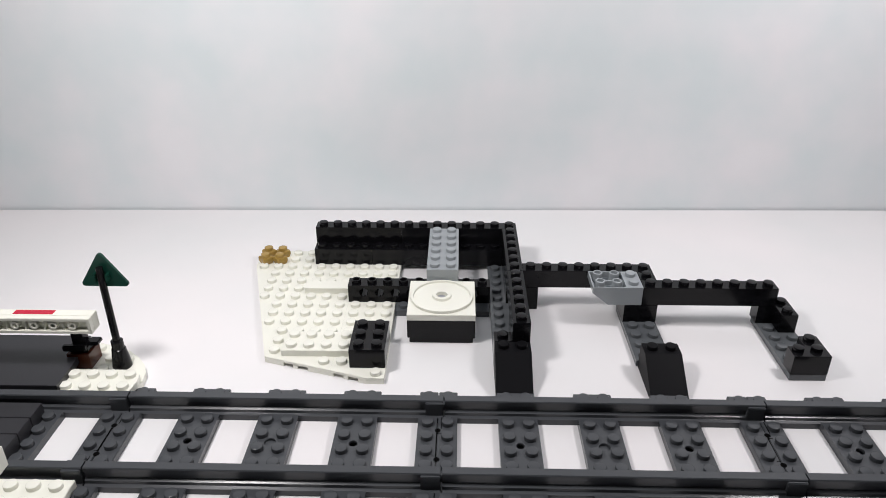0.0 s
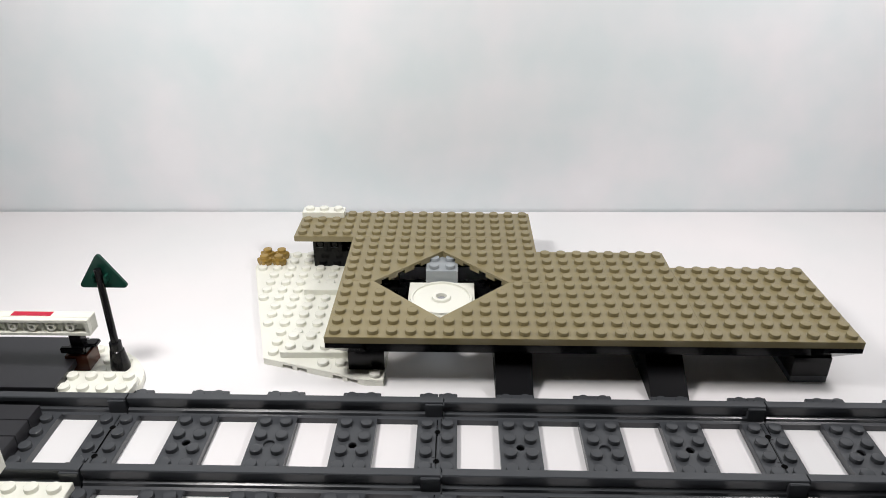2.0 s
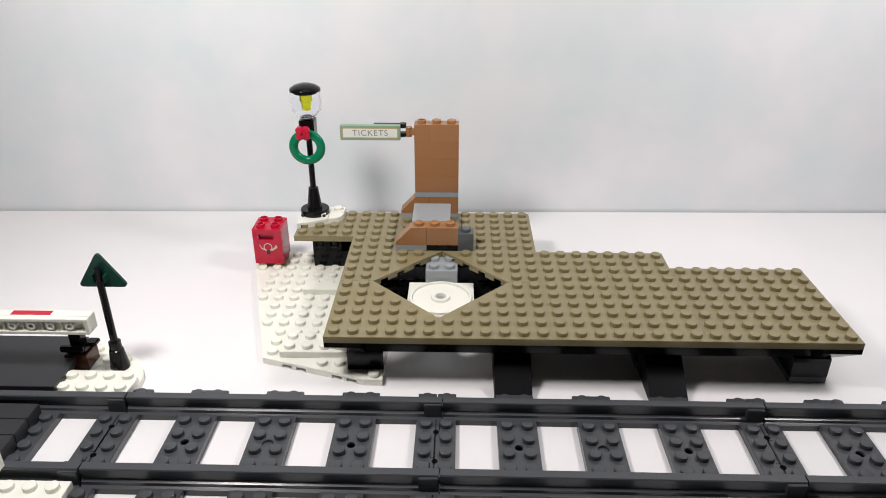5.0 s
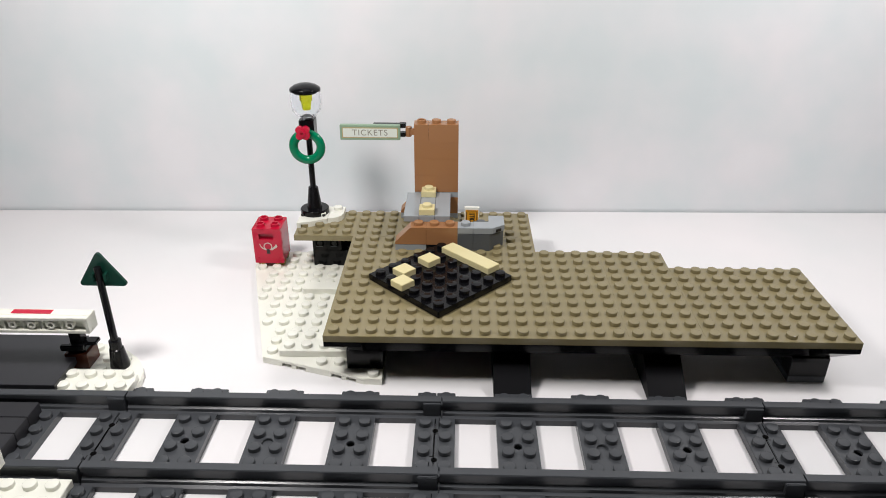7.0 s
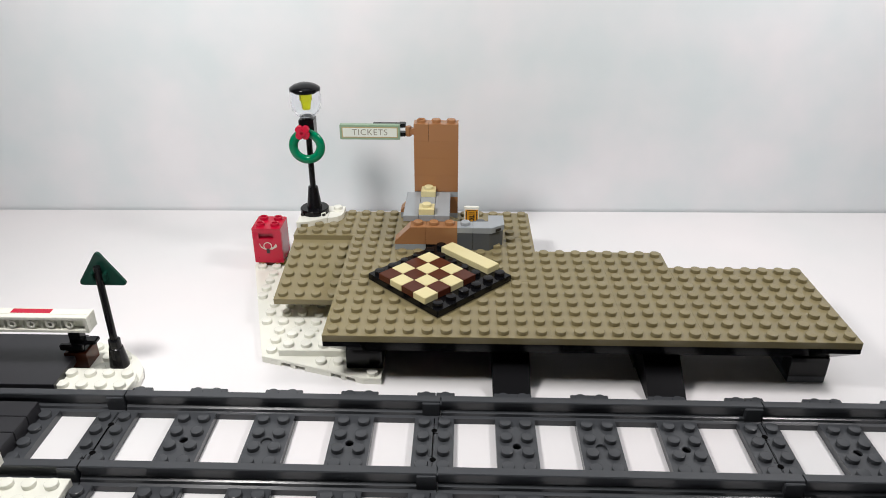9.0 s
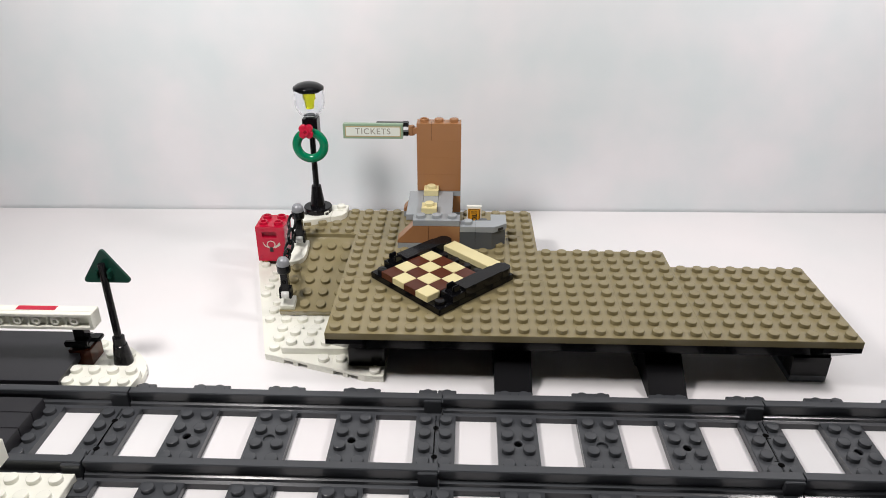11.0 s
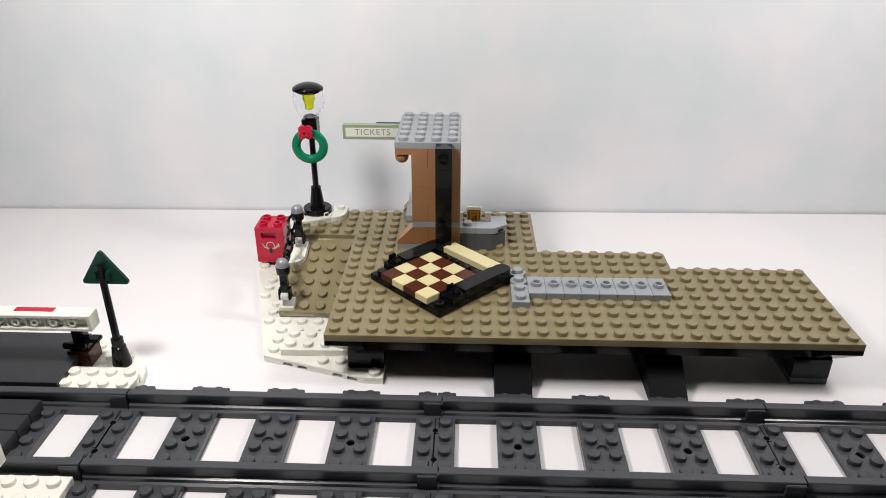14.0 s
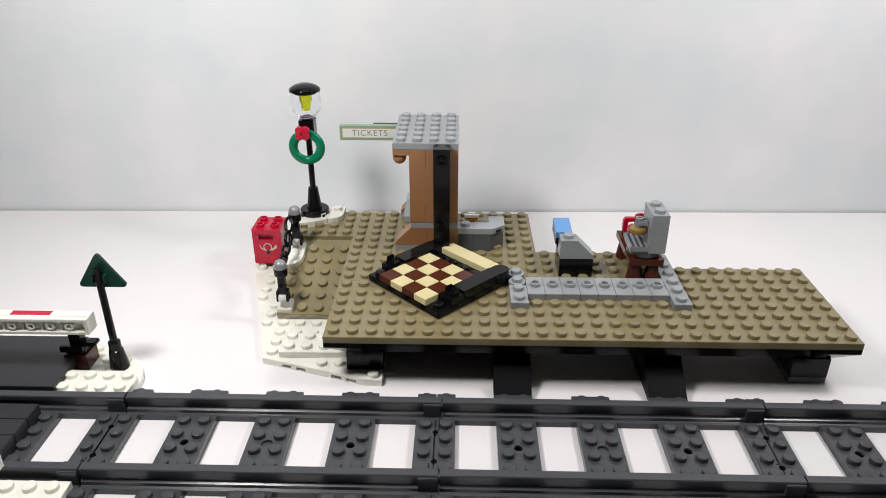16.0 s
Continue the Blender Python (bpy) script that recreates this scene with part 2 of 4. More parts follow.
def notched_shape(pts, edge, cuts, ni, nj, half=0.07, deep=0.35):
    """A plate, pts in studs from its corner, with open notches under one edge at the given fractions."""
    u, v = Vector(pts[edge]), Vector(pts[(edge + 1) % len(pts)])
    into = Vector((-(v - u).y, (v - u).x)).normalized() * deep
    gaps = []
    for f in cuts:
        p, q = u.lerp(v, f - half), u.lerp(v, f + half)
        gaps += [tuple(p), tuple(p + into), tuple(q + into), tuple(q)]
    low = list(pts[:edge + 1]) + gaps + list(pts[edge + 1:])

    def build(bm, sx, sy, h):
        for outline, z0, z1 in ((low, 0, 0.0018), (pts, 0.00181, h - 0.00003)):
            add_prism(bm, [((x - ni / 2) * U, (y - nj / 2) * U) for x, y in outline], z0, z1, 0.00013 if z0 else 0)
    return build


def profile_x(pts, ni):
    """A profile in studs and plates along x, drawn out over the depth."""
    def build(bm, sx, sy, h):
        add_prism(bm, [((x - ni / 2) * U, z * P) for x, z in pts], -sy, sy, axis="y")
    return build


def slope_shape(run, flat, nk, lip=0.4, side="left"):
    total = run + flat
    pts = [(0, 0), (total, 0), (total, nk), (run, nk), (0, lip)]
    if side == "right":
        pts = [(total - x, z) for x, z in pts][::-1]
    return profile_x(pts, total)


# ---- the set: table, backdrop board and the unseen room added round them ----
def setting(name, mat, x0, x1, y0, y1, z0, z1, label, rot=0.0):
    bm = bmesh.new()
    add_box(bm, x0, x1, y0, y1, z0, z1, 0.0004)
    ob = link_mesh(name, bm, mat)
    ob.rotation_euler = (0, 0, rot)
    return tagged(ob, label, name.split("_")[0], "", "structure")


bm = bmesh.new()
back = [(x, 0.1888 + 0.0171 * (x - 0.04) - 0.0014) for x in (0.93, -0.85)]
add_prism(bm, [(-0.85, -1.05), (0.93, -1.05)] + back, -0.02, 0.0, 0.0003)
tagged(link_mesh("table_top", bm, TABLEPAPER), "white paper-covered table top", "table", "", "structure")
board = setting("backdrop", WALLPAPER, -0.9, 0.9, 0.0, 0.006, -0.03, 0.62, "white upright paper backdrop board behind the model", 0.0171)
board.location = (0.04, 0.1888, 0)
setting("floor", FLOORWOOD, -1.8, 1.8, -2.3, 1.3, -0.80, -0.75, "brown unseen room floor")
setting("ceiling", PAINT, -1.8, 1.8, -2.3, 1.3, 1.55, 1.60, "grey unseen room ceiling")
setting("wall_north", PAINT, -1.8, 1.8, 1.3, 1.36, -0.80, 1.60, "plain grey unseen room wall")
setting("wall_south", PAINT, -1.8, 1.8, -2.36, -2.3, -0.80, 1.60, "plain grey unseen room wall")
setting("wall_west", PAINT, -1.86, -1.8, -2.3, 1.3, -0.80, 1.60, "plain grey unseen room wall")
setting("wall_east", PAINT, 1.8, 1.86, -2.3, 1.3, -0.80, 1.60, "plain grey unseen room wall")


# ---- railway track ----
def track(n0, seed):
    root = new("track_section")
    root.matrix_basis = pose(n0 * U, -5 * U - 0.0003 * (n0 - 6) / 16, 0, 0, 0, -0.16)
    tagged(root, "dark grey plastic toy railway track section on the table", "track", "railway track")
    L = 16 * U
    for s in (-1, 1):
        bm = bmesh.new()
        prof = [(-4, 0), (4, 0), (4, 2.6), (2.7, 3.0), (2.5, 4.2), (1.2, 4.8), (1.1, 6.9), (1.9, 7.5), (1.9, 9.2), (1.6, 9.6),
                (-1.6, 9.6), (-1.9, 9.2), (-1.9, 7.5), (-1.1, 6.9), (-1.2, 4.8), (-2.5, 4.2), (-2.7, 3.0), (-4, 2.6)]
        y = s * 2.5 * U
        rows = []
        for x in (0.0027, L + 0.0021):
            rows.append([bm.verts.new((x, y + a / 1000, b / 1000)) for a, b in prof])
        n = len(prof)
        for q in range(n):
            bm.faces.new((rows[0][q], rows[0][(q + 1) % n], rows[1][(q + 1) % n], rows[1][q]))
        bm.faces.new(rows[0][::-1]), bm.faces.new(rows[1])
        bmesh.ops.recalc_face_normals(bm, faces=bm.faces)
        part("rail", bm, TRACK, root)
        bm = bmesh.new()
        add_box(bm, L - 0.0050, L + 0.0020, y - 0.0029, y + 0.0029, 0.0028, 0.0089, 0.0002)
        part("joint_block", bm, TRACK, root)
    for c in (0, 4, 8, 12, 16):
        a, b = max(c - 1, 0) * U, min(c + 1, 16) * U
        for y0, y1 in ((-4, -3), (-2.02, 2.02), (3, 4)):
            bm = bmesh.new()
            if y0 == -2.02 and 0 < c < 16:
                add_holed_plate(bm, a + 0.00015, b - 0.00015, y0 * U, y1 * U, 0, P, c * U, 0, 0.0017 if c != 8 else 0.0023, None if c != 8 else P - 0.0011)
            else:
                add_box(bm, a + 0.00015, b - 0.00015, y0 * U, y1 * U, 0, P, 0.0002)
            part("sleeper", bm, TRACK, root)
        for sx in (-0.5, 0.5):
            if not 0 < c + sx < 16:
                continue
            for sy in (-3.5, -1.5, -0.5, 0.5, 1.5, 3.5):
                add_stud(root, TRACK, (c + sx) * U, sy * U, P)
        if c == 0:
            # Flat black discs paint the shade of the joint holes.
            for y in (-1, 1):
                bm = bmesh.new()
                add_turn(bm, [(0.0012, 0), (0.0012, 0.00008), (0, 0.00008)], (0.0002, y * U, P), 12)
                part("hole", bm, GAP_SHADE, root)
            for x0, x1, y0, y1 in ((0.0014, 0.0017, 0.009, 0.0160), (-0.0002, 0.0016, 0.0062, 0.0065), (-0.0004, -0.0001, -0.006, 0.0064),
                                   (-0.0016, -0.0002, -0.0063, -0.006), (-0.0018, -0.0015, -0.0160, -0.009)):
                bm = bmesh.new()
                add_box(bm, x0, x1, y0, y1, P - 0.0002, P + 0.00006, 0)
                part("seam", bm, GAP_SHADE, root)
    return root


for n in (-26, -10, 6, 22, 38):
    track(n, n)


# ---- snowy base plates ----
G_SNOW = "white snow plates"
G_FRAME = "black supporting frame"
G_DECK = "dark tan platform deck"


def inside(p, poly):
    hit, n = False, len(poly)
    for a in range(n):
        (x0, y0), (x1, y1) = poly[a], poly[(a + 1) % n]
        if (y0 > p[1]) != (y1 > p[1]) and p[0] < (x1 - x0) * (p[1] - y0) / (y1 - y0) + x0:
            hit = not hit
    return hit


def edge_gap(p, poly):
    best = 9.0
    for a in range(len(poly)):
        u, v = Vector(poly[a]), Vector(poly[(a + 1) % len(poly)])
        w = Vector(p) - u
        s = max(0, min(1, w.dot(v - u) / (v - u).length_squared))
        best = min(best, (w - s * (v - u)).length)
    return best


def poly_piece(name, label, category, group, poly, k, nk, mat, t=None, skip=None, gap=0.3, notches=None):
    """A plate of any outline, poly in studs, with a stud on each whole cell."""
    xs, ys = [p[0] for p in poly], [p[1] for p in poly]
    i, j, ni, nj = min(xs), min(ys), max(xs) - min(xs), max(ys) - min(ys)
    local = [(x - i, y - j) for x, y in poly]
    cells = []
    for a in range(math.floor(i), math.ceil(max(xs))):
        for b in range(math.floor(j), math.ceil(max(ys))):
            c = (a + 0.5, b + 0.5)
            if inside(c, poly) and edge_gap(c, poly) > gap and not (skip and skip(c)):
                cells.append((c[0] - i, c[1] - j))
    shape = notched_shape(local, notches[0], notches[1], ni, nj, *notches[2:]) if notches else poly_shape(local, ni, nj)
    return piece(name, label, category, group, i, j, k, ni, nj, nk, mat, t, cells, shape)


WEDGE = [(-3.95, 2.0), (0.0, 0.77), (0.0, 15.0), (-7.1, 15.0), (-7.1, 12.75)]
SHORE = [(0.0, 0.77), (2.0, 0.12), (3.0, 0.1), (3.0, 13.0), (0.0, 15.0)]


def open_cells(poly, i, j):
    """Studs of a snow plate that nothing covers, counted from its corner."""
    cells = []
    for x in range(-8, 3):
        for y in range(0, 15):
            c = (x + 0.5, y + 0.5)
            covered = (c[0] > -3 and c[1] > 13) or (c[0] > -3 and 9 < c[1] < 10) or (-3 < c[0] < 1 and 2 < c[1] < 4) \
                or (c[0] > 1 and 1 < c[1] < 4) or (c[0] > 0 and 8 < c[1] < 9)
            if inside(c, poly) and edge_gap(c, poly) > 0.33 and not covered:
                cells.append((c[0] - i, c[1] - j))
    return cells


piece("snow_base_plate", "white wedge-shaped plastic base plate lying on the table", "base plate", G_SNOW,
      -7.1, 0.77, 0, 7.1, 14.23, 1, WHITE, None, open_cells(WEDGE, -7.1, 0.77),
      notched_shape([(x + 7.1, y - 0.77) for x, y in WEDGE], 0, (0.362, 0.58), 7.1, 14.23, 0.073))
piece("snow_base_plate", "white narrow plastic base plate beside the wedge", "base plate", G_SNOW,
      0.01, 0.1, 0, 2.98, 14.9, 1, WHITE, None, open_cells(SHORE, 0.01, 0.1),
      notched_shape([(x - 0.01, y - 0.1) for x, y in SHORE], 0, (0.22, 0.64), 2.98, 14.9, 0.145))
piece("snow_plate", "white two by four plastic plate on the snowy base", "plate", G_SNOW, -3, 2.02, 1, 3.98, 1.98, 1, WHITE, None,
      [(a + 0.5, b + 0.5) for a in range(4) for b in range(2)])
piece("snow_tile", "white smooth plastic tile on the snowy base", "tile", G_SNOW, -3, 9.0, 1, 5.98, 1, 1, WHITE, None, None)


def flower_shape(bm, sx, sy, h):
    n, rings = 32, []
    for z, r in ((0, 0.0026), (0.0012, 0.0031), (0.0018, 0.0034), (0.0036, 0.0034), (0.0042, 0.0030)):
        rings.append([])
        for q in range(n):
            a = 2 * math.pi * q / n
            w = r + 0.0006 * math.cos(4 * a) + 0.0002 * math.cos(8 * a)
            rings[-1].append(bm.verts.new((w * math.cos(a), w * math.sin(a), z)))
    bm.faces.new(rings[0][::-1]), bm.faces.new(rings[-1])
    for u, v in zip(rings, rings[1:]):
        for q in range(n):
            bm.faces.new((u[q], u[(q + 1) % n], v[(q + 1) % n], v[q]))
    bmesh.ops.recalc_face_normals(bm, faces=bm.faces)


for a in (0, 1):
    for b in (0, 1):
        piece("round_plate", "pearl gold round one-stud plate on white snow plate", "round plate", "gold round plates",
              -7 + a, 12.65 + b, 1, 1, 1, 1.31, GOLD, shape=flower_shape)

# ---- frame under the platform ----
BEAM = ("brick", "black plastic brick in the supporting frame", "brick", G_FRAME)


def beam(i, j, k, ni, nj, nk, t=None, mat=BLACK, studs="solid", shape=None, name="brick", label=BEAM[1]):
    return piece(name, label, "brick", G_FRAME, i, j, k, ni, nj, nk, mat, t, studs, shape)


GROUND = "dark grey plastic plate lying on the table"
beam(9, 2, 0, 2, 12, 1, mat=DGREY, name="plate", label=GROUND)
beam(17, 2, 0, 2, 6, 1, mat=DGREY, name="plate", label=GROUND)
beam(25.08, 0.88, 0, 2, 6, 1, mat=DGREY, name="plate", label=GROUND)
beam(3.05, 7, 0, 5.9, 2, 1, mat=DGREY, name="plate", label=GROUND)
beam(1, 1, 1, 2, 3, 3)
poly_piece("corner_brick", "black plastic corner brick in the supporting frame", "brick", G_FRAME, [(25.08, 0.88), (27.08, 0.88), (27.08, 2.88), (26.08, 2.88), (26.08, 1.88), (25.08, 1.88)], 1, 3, BLACK)
beam(25, 6, 1, 1, 1, 3)
beam(26, 5, 1, 1, 2, 3)
beam(17, 6, 1, 2, 2, 3)
beam(11.02, 8, 0, 1, 1, 4)
beam(9, 2, 1, 1, 1, 3)
beam(10, 2, 1, 1, 3, 3)
beam(10, 8, 1, 1, 6, 3)


def ramp_shape(bm, sx, sy, h):
    prof = [(-sy, -P), (sy, -P), (sy, h), (sy - U, h), (-sy, -P + 0.001)]
    add_prism(bm, [(y, z) for y, z in prof], -sx, sx, axis="y")
    bmesh.ops.rotate(bm, verts=bm.verts, cent=(0, 0, 0), matrix=Matrix.Rotation(radians(90), 3, "Z"))
    bmesh.ops.recalc_face_normals(bm, faces=bm.faces)


for i in (9, 17.1):
    beam(i, -1.3, 1, 2, 3.3, 3, mat=GRAIN, studs=[(0.5, 2.8), (1.5, 2.8)], shape=ramp_shape, name="slope_brick",
         label="black plastic sloping brick leaning down to the table")
beam(-3, 13, 1, 4, 1, 3)
beam(1, 13, 1, 9, 1, 3)
beam(-3, 14, 1, 8, 1, 3)
beam(5, 14, 1, 6, 1, 3)
beam(-3, 14, 4, 6, 1, 3)
beam(3, 14, 4, 8, 1, 3)
beam(10, 2, 4, 1, 6, 3)
beam(10, 8, 4, 1, 6, 3)
beam(11, 8, 4, 8, 1, 3)
beam(18, 7, 4, 1, 1, 3)
beam(18, 6, 4, 8, 1, 3)


def technic_shape(bm, sx, sy, h):
    """A beam with round holes through it between the studs."""
    n = round(2 * sx / U)
    r, zc, seg = 0.0024, 0.0056, 12
    for s in range(n - 1):
        x0, x1 = -sx + s * U + (U / 2 if s else 0), -sx + (s + 1.5) * U
        if s == n - 2:
            x1 = sx
        cx = -sx + (s + 1) * U
        rim = []
        for y in (-sy, sy):
            ring = [bm.verts.new((cx + r * math.cos(2 * math.pi * q / seg), y, zc + r * math.sin(2 * math.pi * q / seg))) for q in range(seg)]
            out = []
            for q in range(seg):
                c, d = math.cos(2 * math.pi * q / seg), math.sin(2 * math.pi * q / seg)
                px = (x1 - cx) if c > 1e-6 else (x0 - cx)
                pz = (h - zc) if d > 1e-6 else -zc
                f = min(abs(px / c) if abs(c) > 1e-6 else 9, abs(pz / d) if abs(d) > 1e-6 else 9)
                out.append(bm.verts.new((cx + f * c, y, zc + f * d)))
            for q in range(seg):
                w = (q + 1) % seg
                bm.faces.new((ring[q], ring[w], out[w], out[q]))
            for q in range(seg):
                u, v = out[q].co, out[(q + 1) % seg].co
                if abs(u.x - v.x) > 1e-7 and abs(u.z - v.z) > 1e-7:
                    ex = u.x if min(abs(u.x - x0), abs(u.x - x1)) < 1e-7 else v.x
                    ez = u.z if min(abs(u.z), abs(u.z - h)) < 1e-7 else v.z
                    bm.faces.new((out[q], out[(q + 1) % seg], bm.verts.new((ex, y, ez))))
            rim.append(ring)
        for q in range(seg):
            w = (q + 1) % seg
            bm.faces.new((rim[0][q], rim[0][w], rim[1][w], rim[1][q]))
        for z in (0, h):
            bm.faces.new([bm.verts.new(p) for p in ((x0, -sy, z), (x1, -sy, z), (x1, sy, z), (x0, sy, z))])
    for x in (-sx, sx):
        bm.faces.new([bm.verts.new(p) for p in ((x, -sy, 0), (x, sy, 0), (x, sy, h), (x, -sy, h))])
    bmesh.ops.remove_doubles(bm, verts=bm.verts, dist=1e-6)
    bmesh.ops.recalc_face_normals(bm, faces=bm.faces)


beam(0, 8, 1, 9, 1, 3, shape=technic_shape, studs="hollow", name="technic_brick", label="black plastic brick with round holes under the platform")
piece("brick", "light grey plastic two by six brick bridging the frame", "brick", G_FRAME, 5, 8, 4, 2, 6, 3, LGREY)


def inverted_shape(side, ni):
    pts = [(1, 0), (ni, 0), (ni, 3), (0, 3), (0, 2.2)]
    if side == "right":
        pts = [(ni - x, z) for x, z in pts][::-1]
    return profile_x(pts, ni)


def corner_shape(side):
    """An inverted slope that runs in under the platform from the front and from one side."""
    def build(bm, sx, sy, h):
        a, b = (0, sx) if side == "left" else (-sx, 0)
        low = [bm.verts.new((x, y, 0)) for x, y in ((a, 0), (b, 0), (b, sy), (a, sy))]
        mid = [bm.verts.new((x, y, h * 0.76)) for x, y in ((-sx, -sy), (sx, -sy), (sx, sy), (-sx, sy))]
        top = [bm.verts.new((x, y, h)) for x, y in ((-sx, -sy), (sx, -sy), (sx, sy), (-sx, sy))]
        bm.faces.new(low[::-1]), bm.faces.new(top)
        for p, q in ((low, mid), (mid, top)):
            for n in range(4):
                bm.faces.new((p[n], p[(n + 1) % 4], q[(n + 1) % 4], q[n]))
        bmesh.ops.recalc_face_normals(bm, faces=bm.faces)
    return build


def tray_shape(bm, sx, sy, h):
    """An inverted slope with an open tray over its sloping half and posts standing in it."""
    deep, rim = 0.0030, 0.0006
    add_prism(bm, [(-0.5 * U, 0), (sx, 0), (sx, h), (sx - U, h), (sx - U, h - deep), (-sx, h - deep), (-sx, 2.0 * P)], -sy, sy, 0, "y")
    add_box(bm, -sx, -sx + rim, -sy, sy, h - deep, h, 0)
    for a, b in ((-sy, -sy + rim), (sy - rim, sy)):
        add_box(bm, -sx + rim, sx - U, a, b, h - deep, h, 0)


INV = "black plastic inverted slope brick under the platform edge"
TRAY = piece("inverted_slope_brick", "light grey plastic inverted slope brick on the frame", "slope brick", G_FRAME, 15, 6, 4, 3, 2, 3, LGREY, None,
      [(0.5, 0.5, 1), (1.5, 0.5, 1), (0.5, 1.5, 1), (1.5, 1.5, 1), (2.5, 0.5), (2.5, 1.5)], tray_shape)
for x in (-1.0, 0.0):
    for y in (-0.5, 0.5):
        bm = bmesh.new()
        add_turn(bm, [(0.0024, 0.0066), (0.0024, 0.0097), (0.0016, 0.0097)], (x * U, y * U, 0), 16)
        part("tube", bm, LGREY, TRAY)
    bm = bmesh.new()
    add_box(bm, x * U - 0.0004, x * U + 0.0004, -U / 2, U / 2, 0.0066, 0.0088, 0)
    part("rib", bm, LGREY, TRAY)
bm = bmesh.new()
add_box(bm, -U, 0, -0.0004, 0.0004, 0.0066, 0.0088, 0)
part("rib", bm, LGREY, TRAY)
piece("inverted_slope_brick", INV, "slope brick", G_FRAME, 26, 6, 4, 2, 2, 3, BLACK, 0.1, "hollow", inverted_shape("right", 2))
beam(26, 2, 4, 1, 4, 3, 0.2)
piece("inverted_slope_brick", INV, "slope brick", G_FRAME, 26, 0, 4, 2, 2, 3, BLACK, 0.3, "hollow", corner_shape("right"))
beam(18, 1, 4, 8, 1, 3, 0.4)
beam(10, 1, 4, 8, 1, 3, 0.5)
for i, t in ((-3, 0.7), (-2, 0.8)):
    ob = beam(i, 13, 4, 1, 1, 3, t, name="headlight_brick", label="black one-stud brick with a recessed side stud")
    # Black patch on the flat face paints the shade of the recess.
    bm = bmesh.new()
    add_box(bm, -0.0022, 0.0022, -0.00412, -0.0039, 0.0028, 0.0062, 0)
    part("recess", bm, GAP_SHADE, ob)
    # Grey strip paints the light caught along the recess's lower edge.
    bm = bmesh.new()
    add_box(bm, -0.0020, 0.0016, -0.0044, -0.0039, 0.0022, 0.0025, 0)
    part("ledge", bm, DGREY, ob)
    bm = bmesh.new()
    add_turn(bm, [(0.0016, 0), (0.0016, 0.0004), (0.0012, 0.0005), (0, 0.0005)], (0.0002, -0.0041, 0.0045), 12, Matrix.Rotation(radians(90), 4, "X"))
    part("side_stud", bm, SHINYBLACK, ob)
beam(1, 2, 4, 1, 12, 3, 0.9)
beam(2, 1, 4, 8, 1, 3, 1.0)
piece("inverted_slope_brick", INV, "slope brick", G_FRAME, 0, 0, 4, 2, 2, 3, BLACK, 1.1, "hollow", corner_shape("left"))


# ---- turntable in the platform's well ----
def turntable():
    root = piece("turntable", "white round turntable on a black four by four base", "turntable", "", 4, 4, 1, 4, 4, 3, BLACK, None, None)
    # Grey disc set into the white hub paints the hole's shade.
    bm = bmesh.new()
    add_turn(bm, [(0.0023, 4 * P + 0.0002), (0, 4 * P + 0.0002)], n=18)
    part("centre_hole", bm, SILVER, root, "grey disc painted as shade in the centre hole")
    bm = bmesh.new()
    add_box(bm, -2 * U + 0.001, 2 * U - 0.001, -2 * U + 0.001, 2 * U - 0.001, -P, 0)
    part("foot_plate", bm, BLACK, root)
    bm = bmesh.new()
    add_box(bm, -2 * U, 2 * U, -2 * U, 2 * U, 3 * P, 4 * P)
    part("square_plate", bm, WHITE, root, "white square plate")
    bm = bmesh.new()
    add_turn(bm, [(0.0149, 4 * P - 0.0002), (0.0149, 4 * P + 0.0013), (0.0138, 4 * P + 0.0014), (0.0136, 4 * P + 0.0004),
                  (0.0046, 4 * P + 0.0004), (0.0043, 4 * P + 0.0017), (0.0027, 4 * P + 0.0017), (0.0025, -0.0005 + 4 * P), (0, -0.0005 + 4 * P)], n=48)
    smooth_mesh(part("round_top", bm, WHITE, root, "white ridged round top"), 35)
    bm = bmesh.new()
    for q in range(60):
        a = 2 * math.pi * q / 60
        c = bmesh.ops.create_cube(bm, size=1)["verts"]
        bmesh.ops.scale(bm, verts=c, vec=(0.0004, 0.0006, 0.0008))
        bmesh.ops.transform(bm, verts=c, matrix=Matrix.Translation((0.0149 * math.cos(a), 0.0149 * math.sin(a), 4 * P + 0.0004)) @ Matrix.Rotation(a, 4, "Z"))
    part("teeth", bm, WHITE, root)
    return root


turntable()

# ---- platform deck ----
DECK = "dark tan studded plastic plate of the station platform"


def deck(poly, t, k=7, notches=None):
    return poly_piece("deck_plate", DECK, "plate", G_DECK, poly, k, 1, TAN, t, notches=notches)


deck([(20, 0), (28, 0), (28, 8), (20, 8)], 0.6)
deck([(16, 0), (20, 0), (20, 10), (16, 10)], 1.2)
deck([(12, 0), (16, 0), (16, 10), (12, 10)], 1.3)
deck([(6, 0), (12, 0), (12, 6), (10, 6), (6, 2)], 1.4)
deck([(10, 6), (12, 6), (12, 12), (6, 12), (6, 10)], 1.5, notches=(4, (0.15, 0.38, 0.62, 0.85), 0.05, 0.4))
deck([(0, 6), (2, 6), (6, 10), (6, 12), (0, 12)], 1.6, notches=(1, (0.15, 0.38, 0.62, 0.85), 0.05, 0.4))
deck([(0, 0), (6, 0), (6, 2), (2, 6), (0, 6)], 1.7)
deck([(6, 12), (12, 12), (12, 16), (6, 16)], 1.8)
deck([(-4, 12), (6, 12), (6, 16), (-4, 16)], 1.9)

